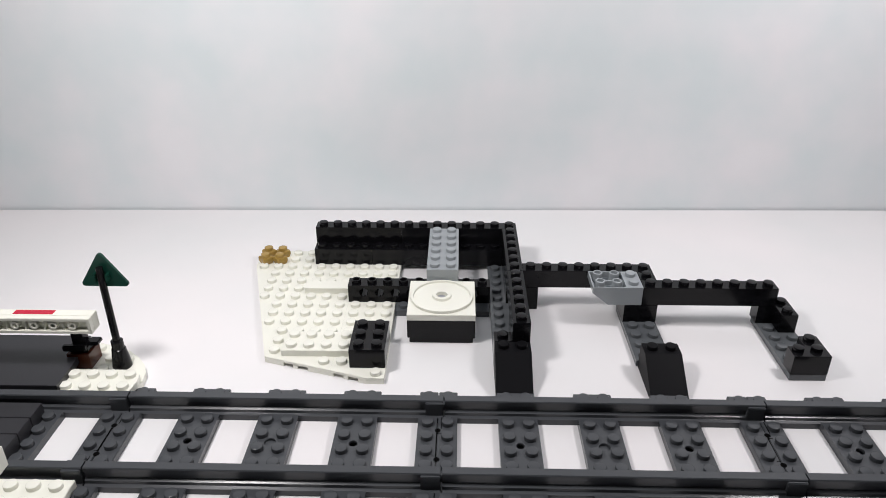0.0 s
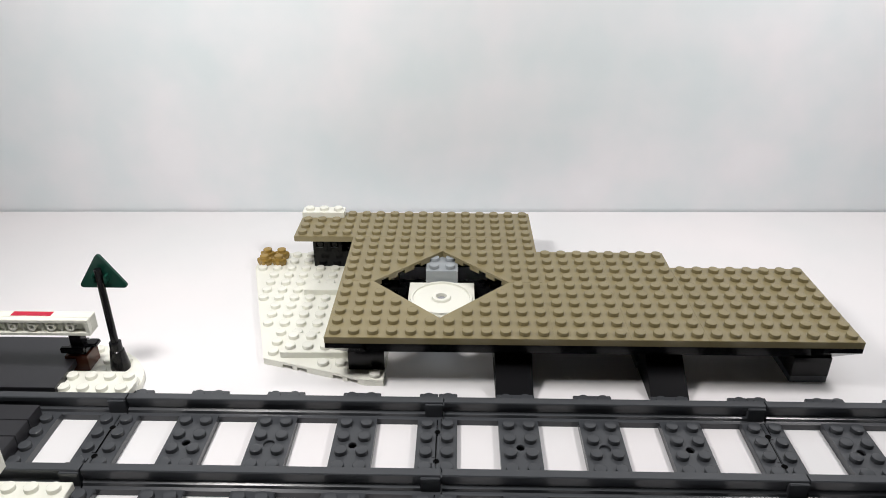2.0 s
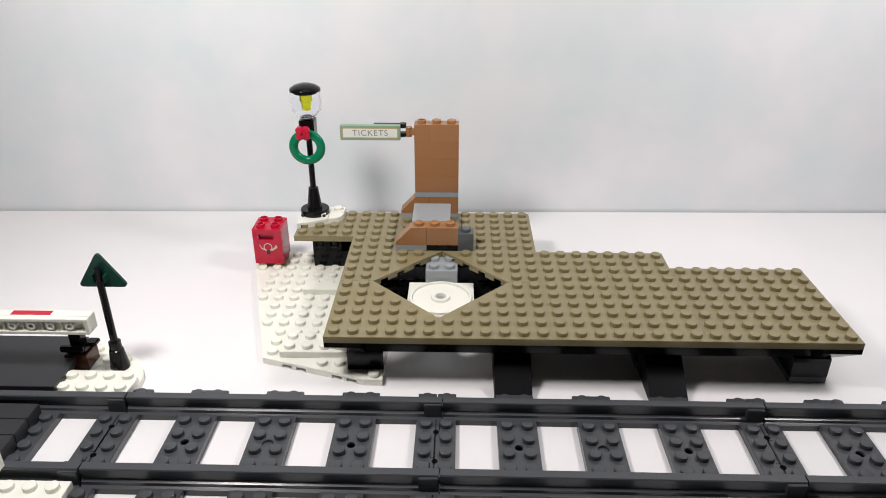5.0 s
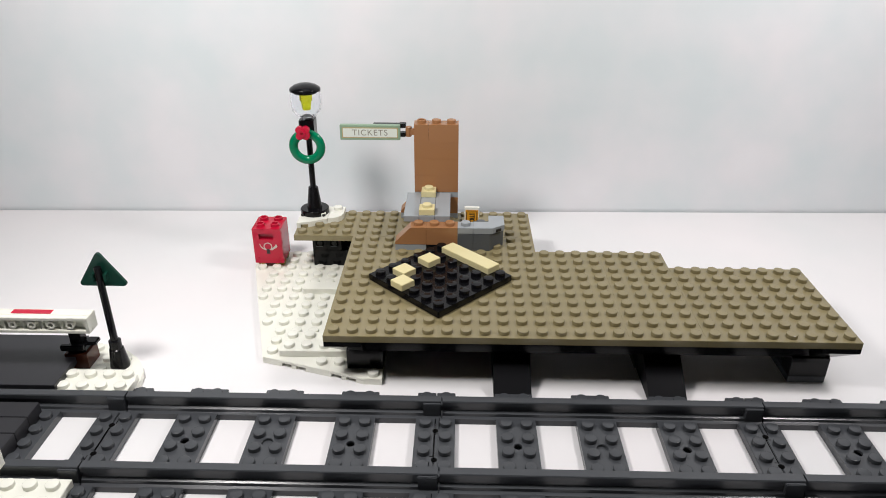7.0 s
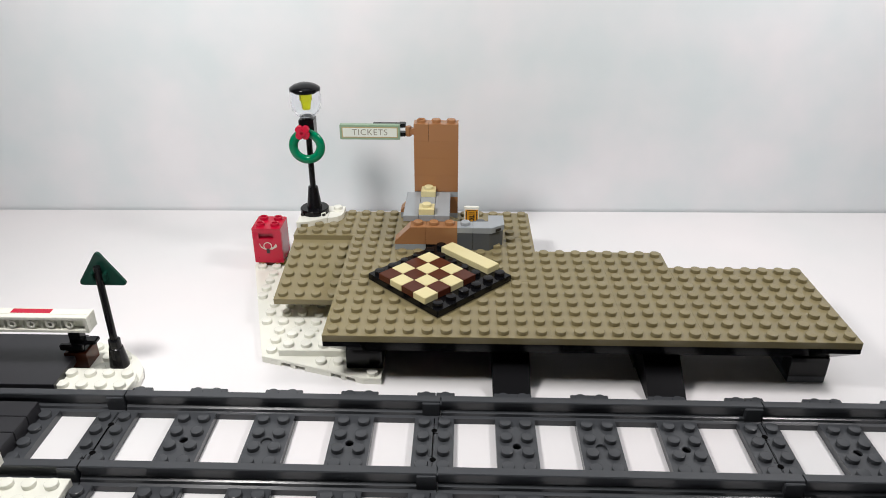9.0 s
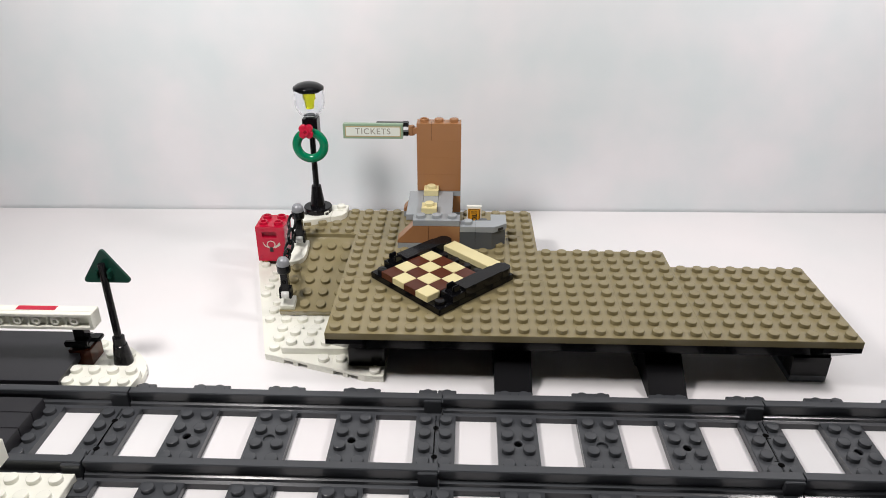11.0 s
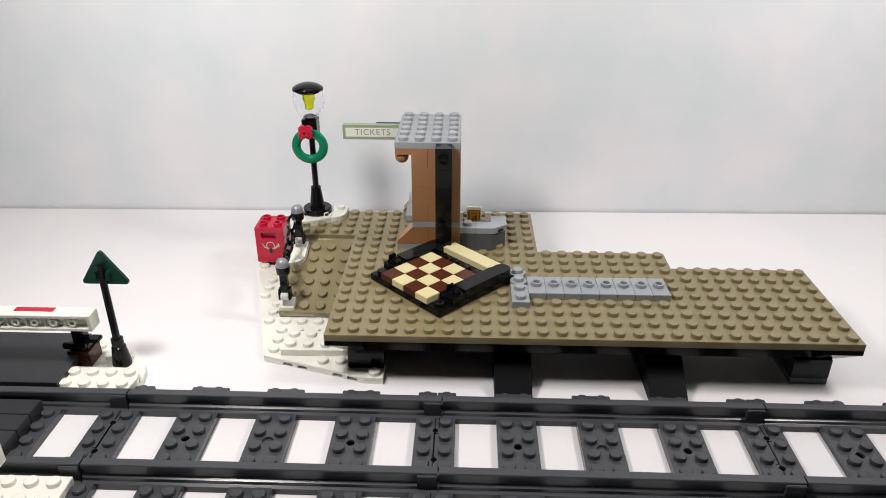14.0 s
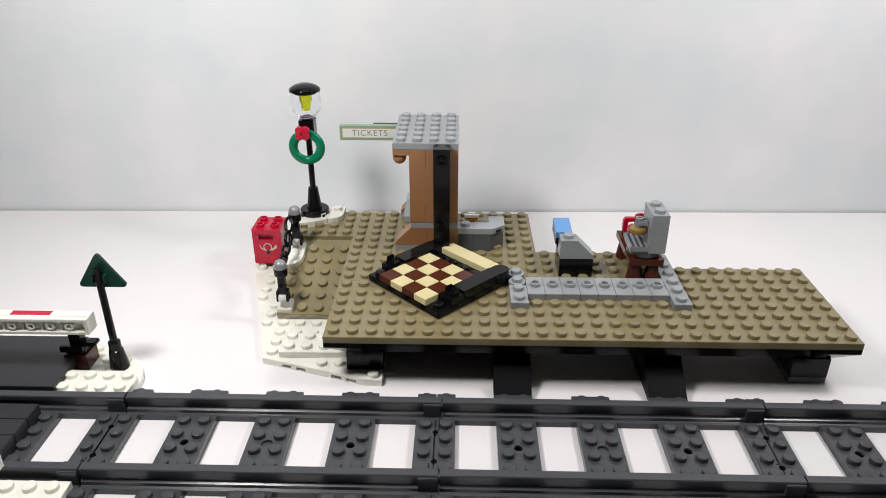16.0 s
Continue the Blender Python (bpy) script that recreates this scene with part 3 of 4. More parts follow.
# ---- lamp post on a snowy corner ----
piece("snow_plate", "white one by three plastic plate on the deck corner", "plate", G_SNOW, -4, 15, 8, 2.98, 1, 1, WHITE, 2.0, [(0.5, 0.5), (1.5, 0.5), (2.5, 0.5)])
poly_piece("snow_plate", "white wedge-shaped plastic plate on the deck corner", "plate", G_SNOW,
           [(-4, 13.12), (-3.2, 13.32), (-2.02, 13.95), (-2.02, 14.97), (-4, 14.97)], 8, 1, WHITE, 2.1, skip=lambda c: c[1] < 14, notches=(0, (0.62,), 0.3, 0.3))
poly_piece("snow_plate", "white rounded plastic plate on the deck corner", "plate", G_SNOW,
           [(-2.0, 13.95), (-1.65, 14.0), (-1.3, 14.2), (-1.08, 14.5), (-0.99, 14.97), (-2.0, 14.97)], 8, 1, WHITE, 2.2, skip=lambda c: True)


def lamp_post(t):
    root = new("lamp_post")
    m = pose(-3.05 * U, 15.0 * U, 9 * P)
    root.matrix_basis = m
    tagged(root, "black lamp post with clear globe and green wreath", "lamp post")
    bm = bmesh.new()
    add_turn(bm, [(0, 0), (0.0079, 0), (0.0079, 0.0026), (0.0075, 0.0030), (0.0042, 0.0030), (0.0030, 0.012), (0.0026, 0.0152),
                  (0.0016, 0.0155), (0.0016, 0.052), (0, 0.052)], n=28)
    smooth_mesh(part("post", bm, BLACK, root), 35)
    # Solid dark blocks paint the shade of notches round the foot.
    bm = bmesh.new()
    for a in range(4):
        c = bmesh.ops.create_cube(bm, size=1)["verts"]
        bmesh.ops.scale(bm, verts=c, vec=(0.0030, 0.0016, 0.0012))
        bmesh.ops.transform(bm, verts=c, matrix=Matrix.Rotation(a * math.pi / 2 + 0.785, 4, "Z") @ Matrix.Translation((0.0074, 0, 0.0007)))
    part("foot_notch", bm, INK_AND_SHADE, root)
    bm = bmesh.new()
    add_box(bm, -0.004, 0.004, -0.004, 0.004, 0.0445, 0.0541)
    part("bracket", bm, BLACK, root, "black cube bracket")
    bm = bmesh.new()
    add_turn(bm, [(0.0026, 0.0541), (0.0026, 0.0556), (0, 0.0556)], n=16)
    part("collar", bm, DGREY, root)
    bm = bmesh.new()
    add_turn(bm, [(0.0035, 0.0552), (0.0055, 0.0562), (0.0075, 0.0592), (0.0080, 0.062), (0.0080, 0.0692), (0.0073, 0.0692),
                  (0.0073, 0.062), (0.0068, 0.0597), (0.0050, 0.0569), (0.0035, 0.0560)], n=32)
    globe = smooth_mesh(part("globe", bm, CLEAR, root, "clear plastic globe"), 60)
    globe.visible_shadow = True
    bm = bmesh.new()
    add_turn(bm, [(0, 0.0590), (0.0022, 0.0590), (0.0028, 0.0635), (0.0034, 0.0640), (0.0034, 0.0692), (0, 0.0692)], n=8)
    part("light_stone", bm, NEON, root, "translucent neon yellow light stone")
    bm = bmesh.new()
    add_turn(bm, [(0.0, 0.0680), (0.0060, 0.0680), (0.0060, 0.0692), (0.0081, 0.0692), (0.0081, 0.0701), (0.0078, 0.0706), (0.0058, 0.0719),
                  (0.0030, 0.0728), (0, 0.0731)], n=32)
    smooth_mesh(part("cap", bm, BLACK, root, "black domed cap"), 35)
    bm = bmesh.new()
    n1, n2, R, r = 36, 12, 0.0073, 0.0024
    ring = [[bm.verts.new(((R + r * math.cos(b)) * math.cos(a), -0.0062 + r * 0.8 * math.sin(b), 0.0405 + (R + r * math.cos(b)) * math.sin(a)))
             for b in [2 * math.pi * y / n2 for y in range(n2)]] for a in [2 * math.pi * x / n1 for x in range(n1)]]
    for x in range(n1):
        for y in range(n2):
            bm.faces.new((ring[x][y], ring[(x + 1) % n1][y], ring[(x + 1) % n1][(y + 1) % n2], ring[x][(y + 1) % n2]))
    bmesh.ops.recalc_face_normals(bm, faces=bm.faces)
    smooth_mesh(part("wreath", bm, GREEN, root, "green ring wreath"), 180)
    bm = bmesh.new()
    for a in range(4):
        ang = a * math.pi / 2 + 0.785
        add_turn(bm, [(0, -0.0012), (0.0021, -0.0012), (0.0021, 0.0010), (0.0017, 0.0013), (0, 0.0013)],
                 (-0.0010 + 0.0022 * math.cos(ang), -0.0096, 0.0492 + 0.0022 * math.sin(ang)), 12, Matrix.Rotation(radians(90), 4, "X"))
    add_turn(bm, [(0, -0.001), (0.0018, -0.001), (0.0018, 0.0022), (0.0009, 0.0022), (0.0009, 0.0012), (0, 0.0012)],
             (-0.0010, -0.0096, 0.0492), 14, Matrix.Rotation(radians(90), 4, "X"))
    part("bow", bm, RED, root, "red four-petalled bow")
    MOVES.append((root, t, m, 0.02, 0.02))


lamp_post(2.3)


# ---- red mailbox ----
def mailbox(t, t_door):
    root = new("mailbox")
    m = pose(-6.0 * U, 13.65 * U, 2 * P)
    root.matrix_basis = m
    tagged(root, "red plastic toy mailbox with a post-horn print", "mailbox")
    h, w = 6 * P + 0.0012, U
    bm = bmesh.new()
    g = 0.0011
    add_box(bm, -w, -w + g, -w + 0.0008, w, -0.0006, h, 0.0002)
    add_box(bm, w - g, w, -w + 0.0008, w, -0.0006, h, 0.0002)
    add_box(bm, -w + g, w - g, w - g, w, 0, h, 0)
    add_box(bm, -w + g, w - g, -w + 0.0008, w - g, 0, 0.0021, 0)
    add_box(bm, -w + g, w - g, -w + 0.0008, w - g, h - g, h, 0)
    part("box", bm, RED, root)
    bm = bmesh.new()
    add_box(bm, -0.004, 0.004, -w + 0.001, 0.004, -P + 0.0002, 0, 0.0002)
    part("foot", bm, BROWN, root, "dark red foot")
    for a in (-0.5, 0.5):
        for b in (-0.5, 0.5):
            add_stud(root, RED, a * U, b * U, h, True)
    # the door, hinged along its lower edge
    door = new("door")
    door.parent = root
    bm = bmesh.new()
    d = 0.0011
    zs, zt, xs, xt = 0.0138, 0.0172, -0.0045, 0.0034
    add_box(bm, -w + 0.0001, w - 0.0001, -d, 0, -0.0006, zs, 0)
    add_box(bm, -w + 0.0001, w - 0.0001, -d, 0, zt, h - 0.0003, 0)
    add_box(bm, -w + 0.0001, xs, -d, 0, zs, zt, 0)
    add_box(bm, xt, w - 0.0001, -d, 0, zs, zt, 0)
    add_box(bm, xs - 0.0005, xt + 0.0005, 0.0008, 0.0012, zs - 0.0005, zt + 0.0005, 0)
    for x in (-0.0058, 0.0058):
        add_turn(bm, [(0.0006, 0), (0.0006, 0.0003), (0, 0.0003)], (x, -d, 0.0022), 10, Matrix.Rotation(radians(90), 4, "X"))
    bmesh.ops.remove_doubles(bm, verts=bm.verts, dist=1e-7)
    part("door_panel", bm, RED, door)
    bm = bmesh.new()
    # post horn: a coil, a bell, a mouthpiece and a tassel
    n1 = 24
    for r0, r1 in ((0.0019, 0.0024),):
        lo = [bm.verts.new((r0 * math.cos(2 * math.pi * q / n1), -d - 0.00012, 0.0096 + r0 * math.sin(2 * math.pi * q / n1))) for q in range(n1)]
        hi = [bm.verts.new((r1 * math.cos(2 * math.pi * q / n1), -d - 0.00012, 0.0096 + r1 * math.sin(2 * math.pi * q / n1))) for q in range(n1)]
        for q in range(n1):
            w2 = (q + 1) % n1
            bm.faces.new((lo[q], lo[w2], hi[w2], hi[q]))
    for pts in ([(0.0012, 0.0078), (0.0034, 0.0095), (0.0046, 0.0112), (0.0052, 0.0098), (0.0048, 0.0090), (0.0022, 0.0074)],
                [(-0.0046, 0.0108), (-0.0044, 0.0112), (-0.0034, 0.0092), (-0.0010, 0.0078), (-0.0012, 0.0073), (-0.0036, 0.0085)]):
        bm.faces.new([bm.verts.new((x, -d - 0.00013, z)) for x, z in pts])
    part("post_horn_print", bm, SILVERPRINT, door, "silver post-horn print")
    bm = bmesh.new()
    bm.faces.new([bm.verts.new((x, -d - 0.00014, z)) for x, z in ((-0.0010, 0.0052), (0.0010, 0.0052), (0.0008, 0.0080), (-0.0008, 0.0080))])
    part("tassel_print", bm, INK_AND_SHADE, door, "black tassel print")
    MOVES.append((root, t, m, 0.018, 0.018))
    home = pose(0, -w + 0.0008, 0.0002)
    door.matrix_basis = home
    return root, door, home, t_door


MAIL = mailbox(2.4, 2.5)


def letter(t):
    root = new("letter_tile")
    m = pose(-5.9 * U, 13.35 * U, 2 * P + 0.0046, 14, 0, 8)
    root.matrix_basis = m
    tagged(root, "white square letter tile with a dark printed bow", "tile")
    bm = bmesh.new()
    add_box(bm, -0.0038, 0.0038, -0.0038, 0.0038, -0.0012, 0.0012)
    part("tile_body", bm, WHITE, root)
    bm = bmesh.new()
    for a in (0.5, 1.2, 2.2, 2.8):
        c = bmesh.ops.create_cube(bm, size=1)["verts"]
        bmesh.ops.scale(bm, verts=c, vec=(0.005, 0.0004, 0.0001))
        bmesh.ops.rotate(bm, verts=c, cent=(0, 0, 0), matrix=Matrix.Rotation(a, 3, "Z"))
        bmesh.ops.translate(bm, verts=c, vec=(0, 0, 0.00125))
    part("bow_print", bm, INK_AND_SHADE, root, "dark printed bow")
    MOVES.append((root, t, m, 0.012, 0.012))


letter(2.6)

# ---- ticket tower: back wall ----
G_TOWER = "ticket tower bricks"
NG = "nougat brown plastic brick of the ticket tower"
GP = "light grey plastic plate in the ticket tower"


def tower(i, j, k, ni, nj, nk, mat=NOUGAT, t=None, studs="solid", shape=None, name="brick", label=None):
    return piece(name, label or (NG if mat is NOUGAT else GP), "brick" if nk > 1 else "plate", G_TOWER, i, j, k, ni, nj, nk, mat, t, studs, shape)


SLOPE_LABEL = "nougat brown plastic slope brick at the tower foot"
tower(3, 15, 8, 4, 1, 1, LGREY, 3.1, name="plate")
tower(3, 15, 9, 2, 1, 3, NOUGAT, 3.2, [(1.5, 0.5)], slope_shape(1, 1, 3), "slope_brick", SLOPE_LABEL)
tower(5, 15, 9, 2, 1, 3, NOUGAT, 3.3)
tower(4, 15, 12, 3, 1, 1, LGREY, 3.4, name="plate")
tower(4, 15, 13, 3, 1, 3, NOUGAT, 3.5)
tower(4, 15, 16, 3, 1, 3, NOUGAT, 3.6)
tower(4, 15, 19, 3, 1, 3, NOUGAT, 3.7)
tower(5, 15, 22, 2, 1, 3, NOUGAT, 3.8)


def bar_brick(t):
    root = tower(4, 15, 22, 1, 1, 3, NOUGAT, t, [(0.5, 0.5, 1)])
    bm = bmesh.new()
    add_box(bm, -0.0062, -0.0039, -0.0016, 0.0016, 0.0030, 0.0062)
    add_turn(bm, [(0, -0.0026), (0.0017, -0.0026), (0.0017, 0.0026), (0, 0.0026)], (-0.0070, 0, 0.0046), 14)
    part("bar", bm, NOUGAT, root, "nougat brown side bar")


bar_brick(3.9)


def sign_back(t):
    root = new("sign_hinge")
    m = pose(2.55 * U, 15.7 * U, 22 * P + 0.0009)
    root.matrix_basis = m
    tagged(root, "black plastic clip plate holding the ticket sign", "clip plate", G_TOWER)
    bm = bmesh.new()
    add_box(bm, -0.0105, 0.004, -0.0016, 0.0016, 0.0008, 0.0076)
    part("arm", bm, BLACK, root)
    for z in (0.0006, 0.0056):
        bm = bmesh.new()
        add_box(bm, 0.0035, 0.0072, -0.0022, 0.0022, z, z + 0.0022, 0.0003)
        part("clip", bm, BLACK, root)
    MOVES.append((root, t, m, 0.024, 0.01))


sign_back(4.0)


def ticket_sign(t):
    root = new("ticket_sign")
    m = pose(1.10 * U, 14.95 * U, 23.35 * P - 0.0028)
    root.matrix_basis = m
    tagged(root, "sand green tile sign reading TICKETS in grey letters", "sign")
    w, h = 0.0160, 0.0080
    bm = bmesh.new()
    add_box(bm, -w, w, -0.0016, 0.0016, 0, h)
    part("tile", bm, SIGNFRAME, root)
    for name, mat, a, b, y in (("gold_border", SIGNGOLD, 0.0011, 0.0011, 0.00005), ("white_field", SIGNPAPER, 0.0016, 0.0016, 0.00010)):
        bm = bmesh.new()
        add_box(bm, -w + a, w - a, -0.0016 - y, -0.0014, b, h - b, 0)
        part(name, bm, mat, root)
    cu = bpy.data.curves.new("lettering", "FONT")
    cu.body, cu.size, cu.align_x, cu.align_y, cu.extrude, cu.space_character = "TICKETS", 0.0046, "CENTER", "CENTER", 0.00003, 1.12
    tmp = new("lettering_source", cu)
    me = bpy.data.meshes.new_from_object(tmp.evaluated_get(bpy.context.evaluated_depsgraph_get()))
    bpy.data.objects.remove(tmp)
    me.materials.append(SIGNINK)
    text = new("lettering", me)
    text.parent = root
    text.matrix_basis = pose(0, -0.00174, h / 2, 90, 0, 0)
    tagged(text, "grey serif lettering")
    MOVES.append((root, t, m, 0.036, 0.006))


ticket_sign(4.1)

# ---- ticket tower: floor and front footing (these arrive in the first gap) ----
tower(4, 14, 8, 2, 1, 1, LGREY, 4.2, name="plate")
tower(4, 11.05, 8, 2.5, 2.95, 4, LGREY, 4.5, None, name="brick", label="light grey plastic bricks under the booth floor")
tower(3, 10, 8, 2, 1, 1, LGREY, 4.6, name="plate")
tower(5, 10, 8, 2, 1, 1, BLACK, 4.7, name="plate", label="black plastic plate in the tower footing")
tower(3, 10, 9, 2, 1, 3, NOUGAT, 4.8, [(1.5, 0.5)], slope_shape(1, 1, 3), "slope_brick", SLOPE_LABEL)
tower(5, 10, 9, 2, 1, 3, NOUGAT, 4.9)
tower(7, 10, 8, 1, 1, 3, DGREY, 5.0, label="dark grey plastic brick beside the tower")
poly_piece("cut_corner_brick", "dark grey plastic cut-corner brick beside the tower", "brick", G_TOWER,
           [(8, 10), (9.05, 10), (9.95, 10.9), (9.95, 12), (8, 12)], 8, 3, DGREY, 5.1)
tower(7, 10, 11, 1, 1, 1, LGREY, 5.2, name="plate")
wedge = poly_piece("wedge_plate", "light grey plastic wedge plate with a notch", "plate", G_TOWER,
           [(8, 10), (9.2, 10), (10, 10.6), (10, 12), (9, 12), (9, 11), (8, 11)], 11, 1, LGREY, 5.3, skip=lambda c: True)
# Solid dark box on the edge paints a notch's shade.
bm = bmesh.new()
add_box(bm, -0.0016, 0.0016, -0.0005, 0.0005, 0.0006, 0.0019, 0)
notch = part("notch", bm, INK_AND_SHADE, wedge, "dark block painted as the shade of a notch")
notch.matrix_basis = wedge.matrix_basis.inverted() @ pose(9.6 * U, 10.31 * U, 11 * P, 0, 0, 36.9)
for i, t in ((3.5, 5.5), (4.5, 5.6), (5.5, 5.7)):
    tower(i, 10.9, 12, 1, 4, 1, LGREY, t, None, name="tile", label="light grey smooth plastic tile of the booth floor")
tower(4.5, 11, 13, 1, 1, 1, CREAM, 5.9, name="plate", label="tan one-stud plastic plate on grey floor tiles")
tower(4.5, 14, 13, 1, 1, 1, CREAM, 6.0, name="plate", label="tan one-stud plastic plate on grey floor tiles")


def ticket_tile(t):
    root = new("ticket_tile")
    m = pose(7.93 * U, 12.45 * U, 8 * P + 0.0040, -4, 0, 0)
    root.matrix_basis = m
    tagged(root, "small white tile with a yellow printed ticket", "tile")
    bm = bmesh.new()
    add_box(bm, -0.0039, 0.0039, -0.0012, 0.0012, -0.0036, 0.0118)
    part("tile_body", bm, WHITE, root)
    bm = bmesh.new()
    add_box(bm, -0.0033, 0.0033, -0.0013, -0.0010, 0.003, 0.0104, 0)
    part("yellow_print", bm, YELLOW, root, "yellow ticket print")
    bm = bmesh.new()
    for x0, x1, z0, z1 in ((-0.0029, -0.0025, 0.0030, 0.0096), (0.0025, 0.0029, 0.0030, 0.0096), (-0.0025, 0.0025, 0.0098, 0.0101),
                           (-0.0016, 0.0016, 0.0086, 0.0089), (-0.0016, 0.0016, 0.0079, 0.0082)):
        add_box(bm, x0, x1, -0.00137, -0.0012, z0, z1, 0)
    part("black_bars", bm, INK_AND_SHADE, root, "black printed frame")
    cu = bpy.data.curves.new("lettering", "FONT")
    cu.body, cu.size, cu.align_x, cu.align_y, cu.extrude, cu.offset = "TICKET", 0.0036, "LEFT", "CENTER", 0.00003, 0.00012
    tmp = new("lettering_source", cu)
    me = bpy.data.meshes.new_from_object(tmp.evaluated_get(bpy.context.evaluated_depsgraph_get()))
    bpy.data.objects.remove(tmp)
    me.materials.append(INK_AND_SHADE)
    text = new("lettering", me)
    text.parent = root
    text.matrix_basis = pose(0.0, -0.00142, 0.0075, 90, 0, 0) @ pose(0, 0, 0, 0, 0, -90) @ Matrix.Diagonal((0.62, 1, 1, 1))
    tagged(text, "black ticket lettering")
    return root, t, m


TICKET = ticket_tile(6.1)

# ---- chess table on the turntable ----
G_CHESS = "chess table tiles"
SPIN = Matrix.Translation((6 * U, 6 * U, 0)) @ Matrix.Rotation(radians(-45), 4, "Z") @ Matrix.Translation((-3 * U, -3 * U, 0))


def red_disc(t):
    root = new("round_plate")
    m = pose(6 * U, 6 * U, 5 * P + 0.0016)
    root.matrix_basis = m
    tagged(root, "red four by four round plastic brick on the turntable", "round plate")
    bm = bmesh.new()
    add_turn(bm, [(0, 0), (0.0155, 0), (0.0158, 0.0004), (0.0158, 0.0060), (0.0155, 0.0063), (0, 0.0063)], n=40)
    smooth_mesh(part("disc", bm, RED, root), 35)
    for a in range(4):
        for b in range(4):
            if (a, b) not in ((0, 0), (0, 3), (3, 0), (3, 3)):
                add_stud(root, RED, (a - 1.5) * U, (b - 1.5) * U, 0.0063)
    MOVES.append((root, t, m, 0.034, 0.034))


red_disc(6.5)


def on_table(name, label, category, group, u, v, k, nu, nv, nk, mat, t, studs=None, shape=None):
    """A piece on the turned table; u runs to the front, v to the back."""
    ob = piece(name, label, category, group, 0, 0, 0, nu, nv, nk, mat, None, studs, shape)
    m = SPIN @ Matrix.Translation(((u + nu / 2) * U, (v + nv / 2) * U, k * P))
    ob.matrix_basis = m
    MOVES.append((ob, t, m, nu * U * 1.45, nv * U * 1.45))
    return ob


on_table("table_plate", "black six by six plastic plate turned as a chess table", "plate", "", 0, 0, 8.1, 6, 6, 1, BLACK, 6.6, "solid")
on_table("bench_tile", "long tan smooth plastic tile on the chess table", "tile", "", 1, 5, 9.1, 4, 1, 1, CREAM, 6.7)
LIGHT_T = {(1, 3): 6.8, (1, 1): 6.9, (2, 0): 7.0, (2, 2): 7.1, (3, 1): 7.2, (3, 3): 7.3, (4, 0): 7.4, (4, 2): 7.5}
DARK_T = {(1, 2): 7.6, (1, 0): 7.7, (2, 1): 7.8, (2, 3): 7.9, (3, 0): 8.0, (3, 2): 8.1, (4, 1): 8.2, (4, 3): 8.3}
for (u, v), t in LIGHT_T.items():
    on_table("chess_square", "tan smooth one-stud tile on the chess table", "tile", G_CHESS, u, v, 9.1, 1, 1, 1, CREAM, t)
for (u, v), t in DARK_T.items():
    on_table("chess_square", "reddish brown smooth one-stud tile on the chess table", "tile", G_CHESS, u, v, 9.1, 1, 1, 1, BROWN, t)


def chess_side(u, t):
    lab = "black smooth plastic tile along the chess table edge"
    on_table("edge_tile", lab, "tile", "chess table edges", u, 2, 9.1, 1, 3, 1.35, BLACK, t, None)
    end = on_table("edge_tile", "black rounded plastic end piece of the chess table", "tile", "chess table edges", u, 5, 9.1, 1, 1, 1.25, BLACK, t + 0.1, None,
                   poly_shape([(0.01, 0.01), (0.99, 0.01), (0.99, 0.55), (0.9, 0.8), (0.7, 0.97), (0.3, 0.97), (0.1, 0.8), (0.01, 0.55)], 1, 1))
    clip = on_table("clip_plate", "black plastic clip plate on the chess table", "plate", "chess table edges", u, 1, 9.1, 1, 1, 1, BLACK, t + 0.2, None)
    for x in (-0.0019, 0.0019):
        bm = bmesh.new()
        add_box(bm, x - 0.0007, x + 0.0007, -0.0022, 0.0022, P - 0.0002, P + 0.0036, 0.0004)
        part("prong", bm, BLACK, clip)
    bm = bmesh.new()
    add_box(bm, -0.0028, 0.0028, -0.0026, 0.0026, P - 0.0003, P + 0.0010, 0.0003)
    part("clip_base", bm, BLACK, clip)


chess_side(0, 10.5)
chess_side(5, 10.8)

# ---- landing beside the platform ----
G_LAND = "landing beside the platform"
for i, t in ((-3.27, 8.4), (-2.23, 8.5)):
    piece("plate", "black one by two plastic plate under the ramp", "plate", G_LAND, i, 11, 3.8, 1, 2, 1, BLACK, t)
for i, t in ((-3, 8.6), (-2, 8.7)):
    piece("plate", "light grey one-stud plastic plate under the ramp", "plate", G_LAND, i, 10, 3.3, 1, 1, 0.7, LGREY, t, "hollow")
piece("plate", "dark grey two by three plastic plate under the ramp", "plate", G_LAND, -3.3, 10.7, 3.5, 2, 2.2, 1, DGREY, 8.8,
      [(0.5, 0.6), (1.5, 0.6), (0.5, 1.6), (1.5, 1.6)], turn=Matrix.Rotation(radians(14), 4, "X"))
RAMP = poly_piece("ramp_plate", "dark tan studded plastic plate sloping down from the platform", "plate", G_LAND, [(-4, 6), (0, 6), (0, 12.6), (-4, 12.6)], 5, 1, TAN)


def ramp_pose(tilt):
    return pose(-2 * U, 11.6 * U, 7 * P) @ pose(0, 0, 0, tilt, 0, 0) @ pose(0, -2.7 * U, -P)


ON_RAMP = pose(0, 0, 0, 19.2, 0, 0)


def on_ramp(i, j):
    """A place on the lowered ramp's top, i and j in studs from its front corner."""
    v = ramp_pose(19.2) @ Vector(((i - 2) * U, (j - 3.3) * U, P))
    return v.x / U, v.y / U, v.z / P


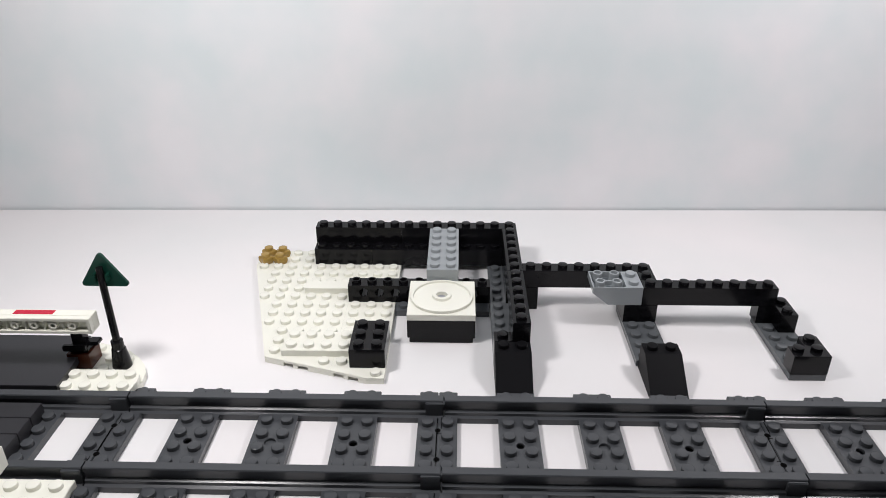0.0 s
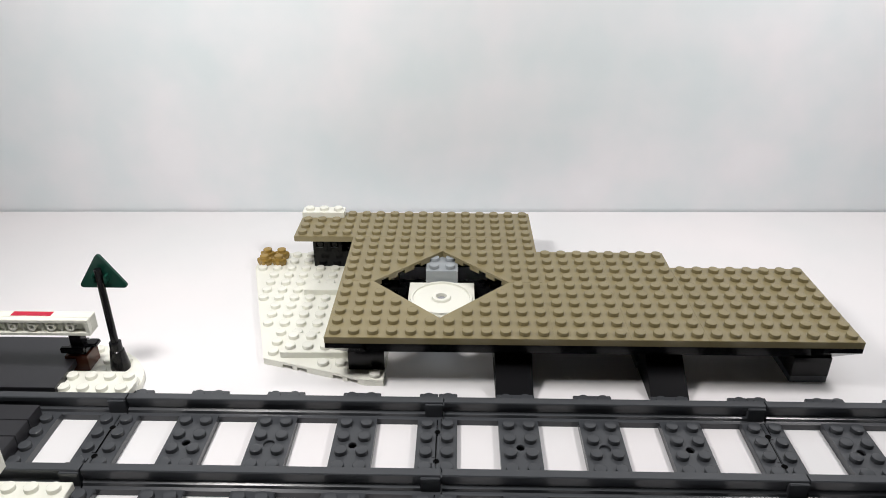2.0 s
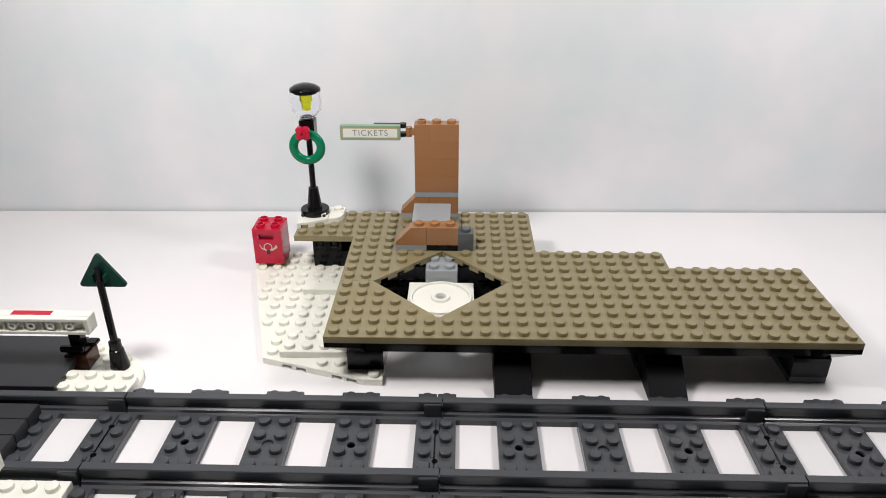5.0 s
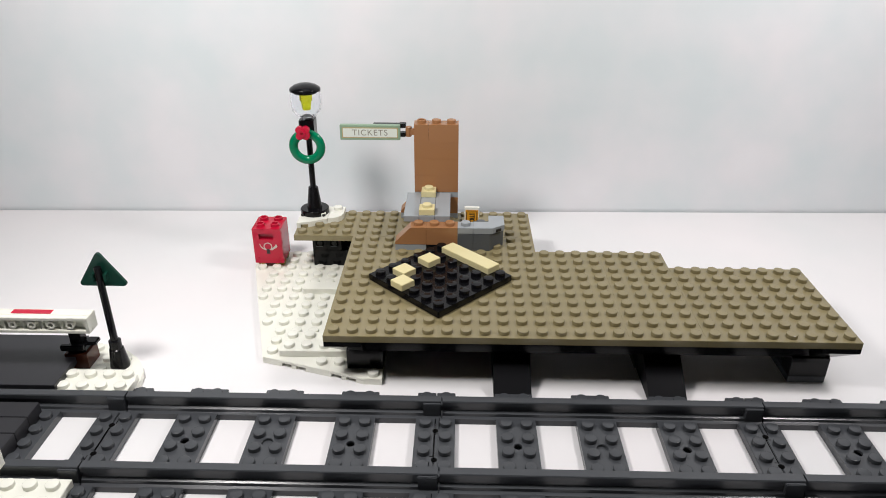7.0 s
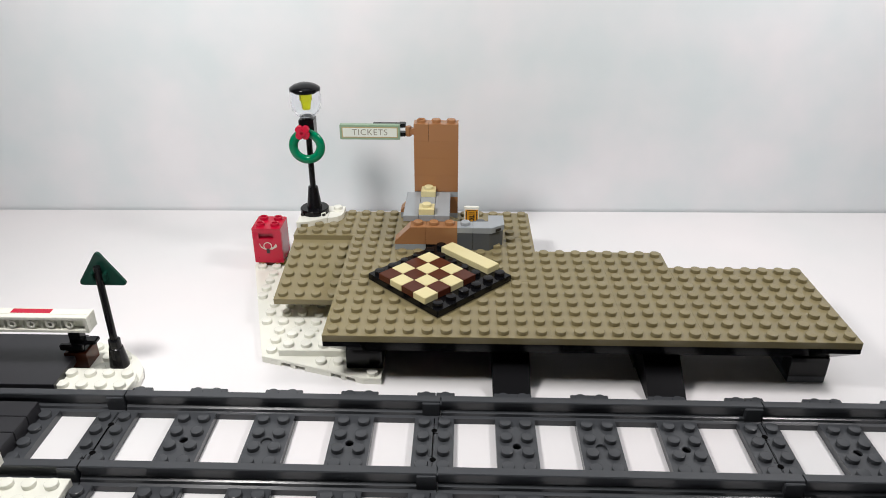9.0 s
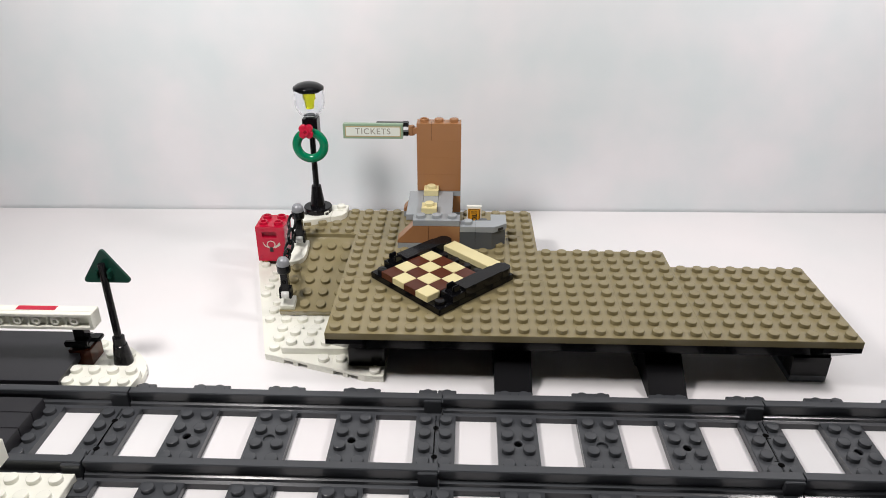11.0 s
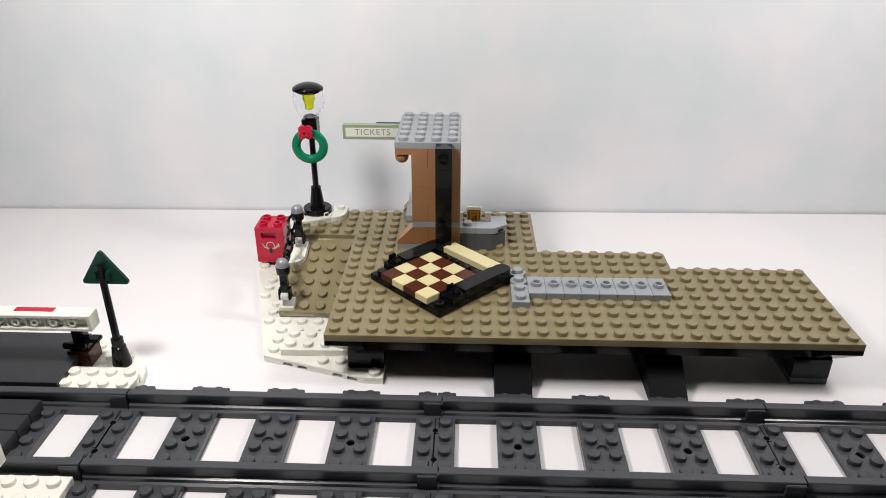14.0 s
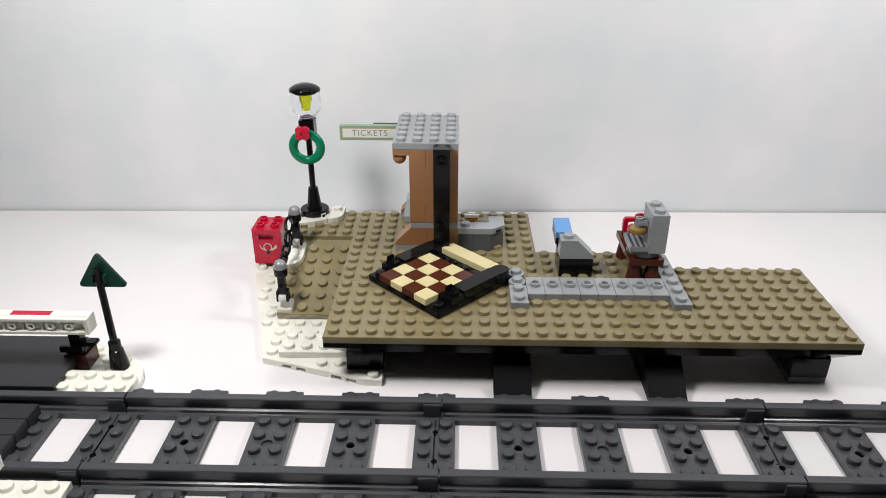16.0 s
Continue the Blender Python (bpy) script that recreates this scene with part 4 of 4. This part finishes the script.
cx, cy, ck = on_ramp(0.5, 4.75)
poly = [(0.0, 0.0), (0.3, 0.03), (0.6, 0.14), (0.82, 0.34), (0.95, 0.62), (1.0, 0.95), (1.0, 2.0), (0, 2.0)]
piece("snow_plate", "white rounded plastic plate on the ramp corner", "plate", G_SNOW, cx - 0.5, cy - 1.0, ck, 1, 2.0, 1, WHITE, 9.2, None,
      poly_shape(poly, 1, 2.0), ON_RAMP)
fx, fy, fk = on_ramp(0.5, 0.5)
piece("plate", "white one-stud plastic plate on the ramp corner", "plate", G_SNOW, fx - 0.45, fy - 0.4, fk, 0.9, 0.9, 0.9, WHITE, 9.5, None, turn=ON_RAMP)


def bollard(x, y, k, t, lean=0):
    root = new("bollard")
    m = pose(x * U, y * U, k * P, 0, 0, lean)
    root.matrix_basis = m
    tagged(root, "black plastic bollard with a grey domed top", "bollard", "bollards")
    bm = bmesh.new()
    add_turn(bm, [(0, -0.0018), (0.0016, -0.0018), (0.0019, -0.0014), (0.0019, 0.0014), (0.0016, 0.0018), (0, 0.0018)], (0, -0.0016, 0.0019), 16, Matrix.Rotation(radians(90), 4, "Y"))
    smooth_mesh(part("silver_clip", bm, CLIP, root, "pale grey round clip"), 40)
    bm = bmesh.new()
    add_prism(bm, [(-0.0020, 0.0030), (0.0020, 0.0030), (0.0017, 0.0140), (-0.0017, 0.0140)], -0.0017, 0.0017, 0.0003, "y")
    part("shaft", bm, BLACK, root)
    for x in (-0.0024, 0.0024):
        bm = bmesh.new()
        add_prism(bm, [(x - 0.0006, 0.0), (x + 0.0006, 0.0), (x + 0.0004, 0.0058), (x - 0.0004, 0.0058)], -0.0026, 0.0020, 0.0003, "y")
        part("fork", bm, BLACK, root)
    # Small black ring paints the dark of a hole in the shaft.
    bm = bmesh.new()
    add_turn(bm, [(0.0006, -0.0001), (0.0006, 0.0002), (0.0010, 0.0002), (0.0010, -0.0001)], (0, -0.0017, 0.0088), 12, Matrix.Rotation(radians(90), 4, "X"))
    part("eyelet", bm, GAP_SHADE, root)
    bm = bmesh.new()
    add_turn(bm, [(0, 0.0130), (0.0022, 0.0130), (0.0031, 0.0136), (0.0033, 0.0146), (0.0033, 0.0174), (0.0029, 0.0176), (0, 0.0176)], n=20)
    smooth_mesh(part("cup", bm, BLACK, root), 50)
    bm = bmesh.new()
    add_turn(bm, [(0.0031, 0.0174), (0.0031, 0.0184), (0.0028, 0.0199), (0.0020, 0.0210), (0.0010, 0.0215), (0, 0.0216)], n=20)
    smooth_mesh(part("dome", bm, SILVER, root, "grey domed top"), 60)
    MOVES.append((root, t, m, 0.01, 0.01))


bollard(-3.5, 10.9, 7.9, 9.6)
bollard(-3.5, 6.15, 4.35, 9.9)


def chain(t):
    root = new("chain")
    a, b = Vector((-3.75 * U, 10.5 * U, 13.2 * P)), Vector((-3.75 * U, 6.5 * U, 9.9 * P))
    m = pose(a.x, a.y, a.z)
    root.matrix_basis = m
    tagged(root, "black plastic chain hanging between two bollards", "chain")
    n = 6
    for q in range(n):
        f = (q + 0.5) / n
        p = a.lerp(b, f) - a
        p.z -= 0.016 * f * (1 - f) * 2
        g = (b - a) / n
        g.z -= 0.016 * 2 * (1 - 2 * f) / n
        bm = bmesh.new()
        n1, n2 = 16, 6
        rot = g.to_track_quat("X", "Z").to_matrix().to_4x4() @ Matrix.Rotation(radians(20 + 90 * (q % 2)), 4, "X")
        ring = []
        for s in range(n1):
            c, d = math.cos(2 * math.pi * s / n1), math.sin(2 * math.pi * s / n1)
            ring.append([bm.verts.new((0.0042 * c + 0.0008 * math.cos(w) * c, 0.0021 * d + 0.0008 * math.cos(w) * d, 0.0008 * math.sin(w)))
                         for w in [2 * math.pi * e / n2 for e in range(n2)]])
        for s in range(n1):
            for e in range(n2):
                bm.faces.new((ring[s][e], ring[(s + 1) % n1][e], ring[(s + 1) % n1][(e + 1) % n2], ring[s][(e + 1) % n2]))
        bmesh.ops.transform(bm, verts=bm.verts, matrix=Matrix.Translation(p) @ rot)
        bmesh.ops.recalc_face_normals(bm, faces=bm.faces)
        smooth_mesh(part("link", bm, BLACK, root), 180)
    MOVES.append((root, t, m, 0.012, 0.05))


chain(10.2)

# ---- ticket tower: front wall, door and roof ----
tower(4, 10, 12, 3, 1, 1, LGREY, 10.9, name="plate")
piece("door_panel", "sand green plastic panel inside the ticket tower", "panel", G_TOWER, 4.5, 11, 13, 1, 2, 10.7, SAND, 11.2)
piece("jumper_plate", "tan plastic plate topping the green panel", "plate", G_TOWER, 4.5, 11, 23.8, 1, 3.9, 1, CREAM, 11.4,
      [(0.5, 1.5, 1), (0.5, 3.0, 1)])
tower(4, 10, 13, 1, 1, 3, NOUGAT, 11.5)


def pin_brick(k, t):
    root = tower(5, 10, k, 2, 1, 3, NOUGAT, t, shape=technic_shape, studs="hollow" if k > 20 else "solid", name="technic_brick",
                 label="nougat brown plastic brick with a round hole")
    return root


pin_brick(13, 11.6)


def pin(k, t):
    root = new("pin")
    m = pose(6 * U, 9.9 * U, k * P + 0.0056, 90, 0, 0)
    root.matrix_basis = m
    tagged(root, "black plastic connector pin in the tower wall", "pin", "tower pins")
    bm = bmesh.new()
    add_turn(bm, [(0.0012, 0.0075), (0.0023, 0.0075), (0.0024, 0.007), (0.0024, -0.004), (0, -0.004)], n=16)
    part("shaft", bm, BLACK, root)
    MOVES.append((root, t, m, 0.006, 0.012))


pin(13, 11.7)


def mast(k0, k1, t, ring=False):
    root = piece("mast_brick", "black plastic mast brick standing against the tower", "brick", "tower mast", 5.5, 9, k0, 1, 1, k1 - k0, BLACK, t, None)
    if ring:
        bm = bmesh.new()
        add_turn(bm, [(0.0014, -0.0004), (0.0014, 0.0010), (0.0021, 0.0012), (0.0026, 0.0010), (0.0027, -0.0002)], (0, -0.0039, (k1 - k0) * P * 0.5), 20, Matrix.Rotation(radians(90), 4, "X"))
        part("socket_ring", bm, BLACK, root)
    return root


mast(12.2, 16.4, 11.8, True)
mast(9.2, 12.2, 11.9)
tower(4, 10, 16, 3, 1, 3, NOUGAT, 12.0)
tower(4, 10, 19, 3, 1, 3, NOUGAT, 12.1)
mast(16.4, 19.6, 12.2)
mast(19.6, 22.6, 12.3)


def ball_brick(t):
    root = tower(4, 10, 22, 1, 1, 3, NOUGAT, t, name="ball_brick", label="nougat brown plastic brick with a side ball joint")
    bm = bmesh.new()
    add_box(bm, -0.0118, -0.0039, -0.0039, 0.0039, 0.0065, 0.0096)
    part("ledge", bm, NOUGAT, root)
    add_stud(root, NOUGAT, -U, 0, 0.0096, True)
    bm = bmesh.new()
    add_turn(bm, [(0.0034 * math.sin(math.pi * q / 10), 0.0046 - 0.0034 * math.cos(math.pi * q / 10)) for q in range(11)], (-0.0088, 0, 0), 18)
    smooth_mesh(part("ball", bm, NOUGAT, root), 180)


ball_brick(12.4)
pin_brick(22, 12.5)
pin(22, 12.6)
mast(22.6, 25.9, 12.7, True)
tower(3, 10, 25, 4, 6, 1, LGREY, 12.8, name="roof_plate", label="light grey studded plastic plate roofing the tower")

# ---- low grey kerb on the platform ----
G_KERB = "light grey kerb"


def round_stud_shape(bm, sx, sy, h):
    add_turn(bm, [(0, 0), (0.0030, 0), (0.0030, 0.0010), (0.0039, 0.0011), (0.0039, h), (0, h)], n=20)


for j, t in ((6, 13.0), (5, 13.1)):
    piece("round_plate", "light grey round one-stud plastic plate on the deck", "round plate", G_KERB, 10, j, 8, 1, 1, 1, LGREY, t, shape=round_stud_shape)
piece("plate", "light grey one by two plastic plate on the deck", "plate", G_KERB, 10, 3, 8, 1, 2, 1, LGREY, 13.2)
for q in range(8):
    piece("jumper_plate", "light grey plastic jumper plate with one hollow stud", "plate", G_KERB, 11 + q, 4, 8, 1, 2, 1, LGREY,
          13.3 + 0.1 * q, [(0.5, 1.0, 1)])
piece("plate", "light grey one by six plastic plate on the deck", "plate", G_KERB, 19, 3, 8, 1, 6, 1, LGREY, 14.1)

# ---- till beside the kerb ----
G_TILL = "till pieces"
TB = "black plastic brick under the grey till"
piece("brick", TB, "brick", G_TILL, 13.07, 6.76, 8, 1, 2, 3, BLACK, 14.2)


def clip_top(t):
    root = piece("clip_plate", "black plastic clip plate on the till base", "plate", G_TILL, 13.07, 7.76, 11, 1, 1, 0.5, BLACK, t, None)
    for y in (-0.0016, 0.0020):
        bm = bmesh.new()
        add_box(bm, -0.0017, 0.0017, y - 0.0008, y + 0.0008, 0.0014, 0.0056, 0.0003)
        part("prong", bm, BLACK, root)


clip_top(14.3)
piece("brick", TB, "brick", G_TILL, 14.07, 6.76, 8, 1, 1, 3, BLACK, 14.4)
piece("plate", "black one-stud plastic plate on the till base", "plate", G_TILL, 14.07, 7.76, 8, 1, 1, 2, BLACK, 14.5)
TILT = Matrix.Rotation(radians(6), 4, "X")
piece("hinge_plate", "black plastic hinge plate tilted over the till", "plate", G_TILL, 12.92, 8.05, 12.05, 1, 1.8, 1, BLACK, 14.6, [(0.5, 0.5), (0.5, 1.3)], turn=TILT)
piece("tile", "medium blue smooth plastic tile tilted over the till", "tile", G_TILL, 12.92, 8.05, 13.1, 1, 1.8, 1, BLUE, 14.7, None, turn=TILT)
piece("slope_brick", "light grey plastic slope brick of the till", "slope brick", G_TILL, 13.07, 6.76, 11, 2, 1, 3, LGREY, 14.8, [(0.5, 0.5)],
      slope_shape(1, 1, 3, 0.5, "right"))

# ---- brown side table with a drink machine ----
G_MACHINE = "drink machine pieces"


def cone_shape(bm, sx, sy, h):
    add_turn(bm, [(0, 0), (0.0037, 0), (0.0039, 0.0004), (0.0039, 0.0014), (0.0027, h), (0, h)], n=18)


for (x, y), t in (((17, 9), 14.9), ((18, 9), 15.0), ((17, 6), 15.1), ((18, 6), 15.2)):
    piece("cone_leg", "reddish brown plastic cone standing as a table leg", "cone", "side table legs", x, y, 8, 1, 1, 3, BROWN, t, "hollow", cone_shape)
piece("table_top_plate", "reddish brown two by four plastic plate table top", "plate", G_MACHINE, 17, 6, 11, 2, 4, 1, BROWN, 15.3)


def round_two(bm, sx, sy, h):
    add_turn(bm, [(0, 0), (0.0066, 0), (0.0070, 0.0008), (0.0079, 0.0009), (0.0079, h - 0.0003), (0.0076, h), (0, h)], n=28)


piece("round_plate", "dark grey two by two round plastic plate", "round plate", G_MACHINE, 17, 6, 12, 2, 2, 1, DGREY, 15.4, shape=round_two)


def cup(x, y, t):
    root = new("cup")
    m = pose(x * U, y * U, 12 * P)
    root.matrix_basis = m
    tagged(root, "red plastic toy cup with a square handle", "cup", "red cups")
    bm = bmesh.new()
    add_turn(bm, [(0, 0), (0.0034, 0), (0.0037, 0.001), (0.0040, 0.0092), (0.0040, 0.0096), (0.0033, 0.0096), (0.0030, 0.0020), (0, 0.0018)], n=20)
    smooth_mesh(part("bowl", bm, RED, root), 35)
    bm = bmesh.new()
    add_prism(bm, [(-0.0034, 0.0090), (-0.0084, 0.0090), (-0.0095, 0.0078), (-0.0095, 0.0020), (-0.0084, 0.0008), (-0.0034, 0.0008), (-0.0034, 0.0026),
                   (-0.0069, 0.0026), (-0.0073, 0.0030), (-0.0073, 0.0068), (-0.0069, 0.0072), (-0.0034, 0.0072)][::-1], -0.0013, 0.0013, 0.0002, "y")
    part("handle", bm, RED, root)
    MOVES.append((root, t, m, 0.014, 0.01))


cup(18.4, 9.5, 15.5)
cup(18.5, 8.45, 15.6)


def grille(t):
    root = piece("grille_tile", "dark grey plastic grille tile", "tile", G_MACHINE, 17.0, 6.0, 13.0, 1.0, 2, 0.4, DGREY, t, None)
    for q in range(4):
        bm = bmesh.new()
        x = -0.0038 + q * 0.0024
        add_box(bm, x - 0.0005, x + 0.0007, -0.0079, 0.0079, 0.0011, 0.0032, 0)
        part("slat", bm, SILVER, root)
    for y in (-0.0076, 0.0076):
        bm = bmesh.new()
        add_box(bm, -0.0045, 0.0045, y - 0.0004, y + 0.0004, 0.0011, 0.0032, 0)
        part("rim", bm, SILVER, root)


grille(15.7)
MB = "light grey plastic brick of the drink machine"
piece("brick", MB, "brick", G_MACHINE, 18, 6, 13, 1, 2, 3, LGREY, 15.8)
top = piece("clip_brick", "light grey plastic brick with a side clip", "brick", G_MACHINE, 18, 6, 16, 1, 2, 3, LGREY, 15.9)
for y in (-0.0018, 0.0018):
    bm = bmesh.new()
    add_box(bm, -0.0088, -0.0038, y - 0.0010, y + 0.0010, 0.0018, 0.0044, 0.0003)
    part("clip", bm, LGREY, top)


def gold_ring(t):
    root = new("gold_ring")
    m = pose(17.5 * U, 6.9 * U, 15.4 * P)
    root.matrix_basis = m
    tagged(root, "pearl gold round spout held by the grey clip", "ring", G_MACHINE)
    bm = bmesh.new()
    add_turn(bm, [(0, 0), (0.0034, 0), (0.0039, 0.0006), (0.0039, 0.0022), (0.0030, 0.0030), (0, 0.0030)], n=22)
    smooth_mesh(part("disc", bm, GOLD, root), 40)
    bm = bmesh.new()
    add_turn(bm, [(0.0018, 0.0028), (0.0018, 0.0075), (0.0010, 0.0075), (0.0010, 0.005)], n=14)
    part("tube", bm, SILVER, root, "pale grey tube")
    MOVES.append((root, t, m, 0.01, 0.01))


gold_ring(16.0)

# ---- level crossing ----
poly_piece("snow_plate", "white rounded plastic plate beside the railway track", "plate", G_SNOW,
           [(-14.0, -0.95), (-10.05, -0.95), (-9.98, -0.4), (-10.1, 0.4), (-10.45, 1.1), (-11.0, 1.75), (-11.8, 2.4), (-12.9, 2.95), (-14.0, 3.1)],
           0, 1, WHITE, gap=0.33, skip=lambda c: c[1] < 0 or c[0] < -13 and c[1] < 2 or c[0] > -12 and c[1] < 1)
poly_piece("snow_plate", "white two by four plastic plate beside the railway track", "plate", G_SNOW,
           [(-14.0, -1.93), (-10.1, -1.93), (-9.98, -0.9), (-10.1, -0.3), (-10.4, 0.07), (-14.0, 0.07)], 1, 1, WHITE, gap=0.25)
piece("plate", "white plastic plate at the near side of the track", "plate", G_SNOW, -15, -12, 1, 5.1, 4, 1, WHITE)
poly_piece("road_plate", "smooth black plastic road ramp of the level crossing", "road plate", "level crossing",
           [(-32, -1.92), (-13.7, -1.92), (-13.75, 0.2), (-14.0, 2.7), (-32, 2.7)], 2, 1, ROAD, skip=lambda c: True)
poly_piece("road_ramp", "black plastic support under the road ramp", "road plate", "level crossing",
           [(-32, -0.9), (-14.3, -0.9), (-14.3, 2.7), (-32, 2.7)], 0, 2, BLACK, skip=lambda c: True)
for q in range(3):
    piece("road_plank", "black smooth plastic tile between the rails", "tile", "level crossing", -30, -6.7 + q * 1.15, 1, 16.25, 1.13, 2, ROAD, None, None)


def post_base():
    root = piece("barrier_post", "reddish brown brick with a black barrier hinge", "post", "", -14.4, 0.6, 1, 1.25, 1.3, 2.4, BROWN, None, None)
    bm = bmesh.new()
    add_box(bm, -0.0042, 0.0042, -0.004, 0.004, 2.4 * P, 2.4 * P + 0.0030, 0.0004)
    add_box(bm, -0.0026, 0.0026, -0.0026, 0.0026, 2.4 * P + 0.003, 2.4 * P + 0.0095, 0.0004)
    add_box(bm, -0.0062, 0.0040, -0.0052, -0.0030, 2.4 * P + 0.0012, 2.4 * P + 0.0042, 0.0004)
    add_box(bm, 0.0030, 0.0078, -0.001, 0.004, 2.4 * P + 0.0016, 2.4 * P + 0.0036, 0.0004)
    part("hinge", bm, BLACK, root, "black plastic hinge")


post_base()


def barrier(x1, y, k, n, reds, d, h, deep):
    """A long brick on its side, its hollow underside to the front."""
    root = new("barrier")
    root.matrix_basis = pose(x1 * U, y * U, k * P)
    tagged(root, "white plastic barrier arm with a red stripe", "barrier", "barrier arms")
    L = n * U
    bm = bmesh.new()
    add_box(bm, -L, 0, -d / 2 + deep, d / 2, 0, h)
    add_box(bm, -L, 0, -d / 2, -d / 2 + deep, h - 0.0014, h)
    add_box(bm, -L, 0, -d / 2, -d / 2 + deep, 0, 0.0014)
    add_box(bm, -0.0014, 0, -d / 2, -d / 2 + deep, 0.0014, h - 0.0014, 0)
    part("beam", bm, WHITE, root)
    for q in range(1, n):
        bm = bmesh.new()
        add_turn(bm, [(0.0010, -deep), (0.0010, -0.0003), (0.0018, -0.0003), (0.0018, -deep)], (-q * U, -d / 2, h / 2), 14, Matrix.Rotation(radians(90), 4, "X"))
        part("tube", bm, WHITE, root)
        bm = bmesh.new()
        add_box(bm, -(q + 0.5) * U - 0.0004, -(q + 0.5) * U + 0.0004, -d / 2 + deep * 0.4, -d / 2 + deep, 0.0014, h - 0.0014, 0)
        part("rib", bm, WHITE, root)
    for a, b in reds:
        bm = bmesh.new()
        add_box(bm, a * U, b * U, d / 2 - 0.0038, d / 2 - 0.0006, h - 0.0002, h + 0.00012, 0)
        part("red_stripe", bm, RED, root, "red stripe")


barrier(-12.0, 0.0, 8.52, 18, ((-4.2, -2.1), (-10, -8)), 0.0072, 0.0074, 0.0026)
barrier(-11.25, -10.3, 8.2, 14, ((-3, -1.2),), 0.0096, 0.0080, 0.0026)


def road_sign():
    root = new("road_sign")
    root.matrix_basis = pose(-11.6 * U, 0.95 * U, P)
    tagged(root, "dark green triangular sign on a black pole", "sign")
    bm = bmesh.new()
    add_turn(bm, [(0, 0), (0.0041, 0), (0.0042, 0.0012), (0.0030, 0.0095), (0.0026, 0.0098), (0.0026, 0.0135), (0.0016, 0.0138), (0.0015, 0.0495), (0, 0.0497)], n=20)
    smooth_mesh(part("pole", bm, BLACK, root), 35)
    bm = bmesh.new()
    pts = []
    for (x, z), a0 in (((-0.0086, 0.0408), 150), ((0.0086, 0.0408), -90), ((0, 0.0538), 30)):
        for q in range(5):
            a = radians(a0 + q * 30)
            pts.append((x + 0.0012 * math.cos(a), z + 0.0012 * math.sin(a)))
    add_prism(bm, pts, 0.0018, 0.0034, 0.0002, axis="y")
    part("triangle", bm, DKGREEN, root, "dark green triangular plate")
    bm = bmesh.new()
    for x in (-0.0026, 0.0026):
        add_box(bm, x - 0.0006, x + 0.0006, -0.0012, 0.0022, 0.0428, 0.0466, 0.0002)
    part("clip", bm, DKGREEN, root)


road_sign()


# ---- who arrives when ----
TILT_A, TILT_B = -4.0, 8.0


def motions():
    """Each piece waits on the table behind the camera and is set in its place at its time."""
    x, y, row = -0.62, -0.36, 0.0
    for ob, t, m, w, d in MOVES:
        if x + w > 0.70:
            x, y, row = -0.62, y - row - 0.012, 0.0
        wait = m.copy()
        lift = 0.0
        wait.translation = (x + w / 2, y - d / 2, lift)
        x, row = x + w + 0.012, max(row, d)
        walk(ob, [(0.0, wait), (t - 0.085, wait), (t - 0.05, m), (16.1, m)])
    # the ticket tile slips down a little late in the build
    ob, t, m = TICKET
    wait, low = pose(0.60, -0.33, 0.0), Matrix.Translation((0, 0, -0.0042)) @ m
    walk(ob, [(0.0, wait), (t - 0.085, wait), (t - 0.05, m), (14.6, m), (14.7, low), (16.1, low)])
    # the ramp swings down towards the track
    wait = pose(0.65, -0.30, 0.0)
    walk(RAMP, [(0.0, wait), (8.815, wait), (8.85, ramp_pose(TILT_A)), (8.92, ramp_pose(TILT_A)), (8.96, ramp_pose(TILT_B)),
                (9.02, ramp_pose(TILT_B)), (9.06, ramp_pose(19.2)), (16.1, ramp_pose(19.2))])
    root, door, home, t = MAIL
    far = Matrix.Translation((0.30, -0.55, 0.0)) @ home @ pose(0, 0, 0, 85, 0, 0)
    flap = [(2.45, 89), (2.62, 89), (2.68, 72), (2.72, 72), (2.78, 60), (2.82, 60), (2.88, 18), (2.92, 18), (2.97, 0), (16.1, 0)]
    walk(door, [(0.0, far), (t - 0.085, far)] + [(s, home @ pose(0, 0, 0, a, 0, 0)) for s, a in flap])


motions()
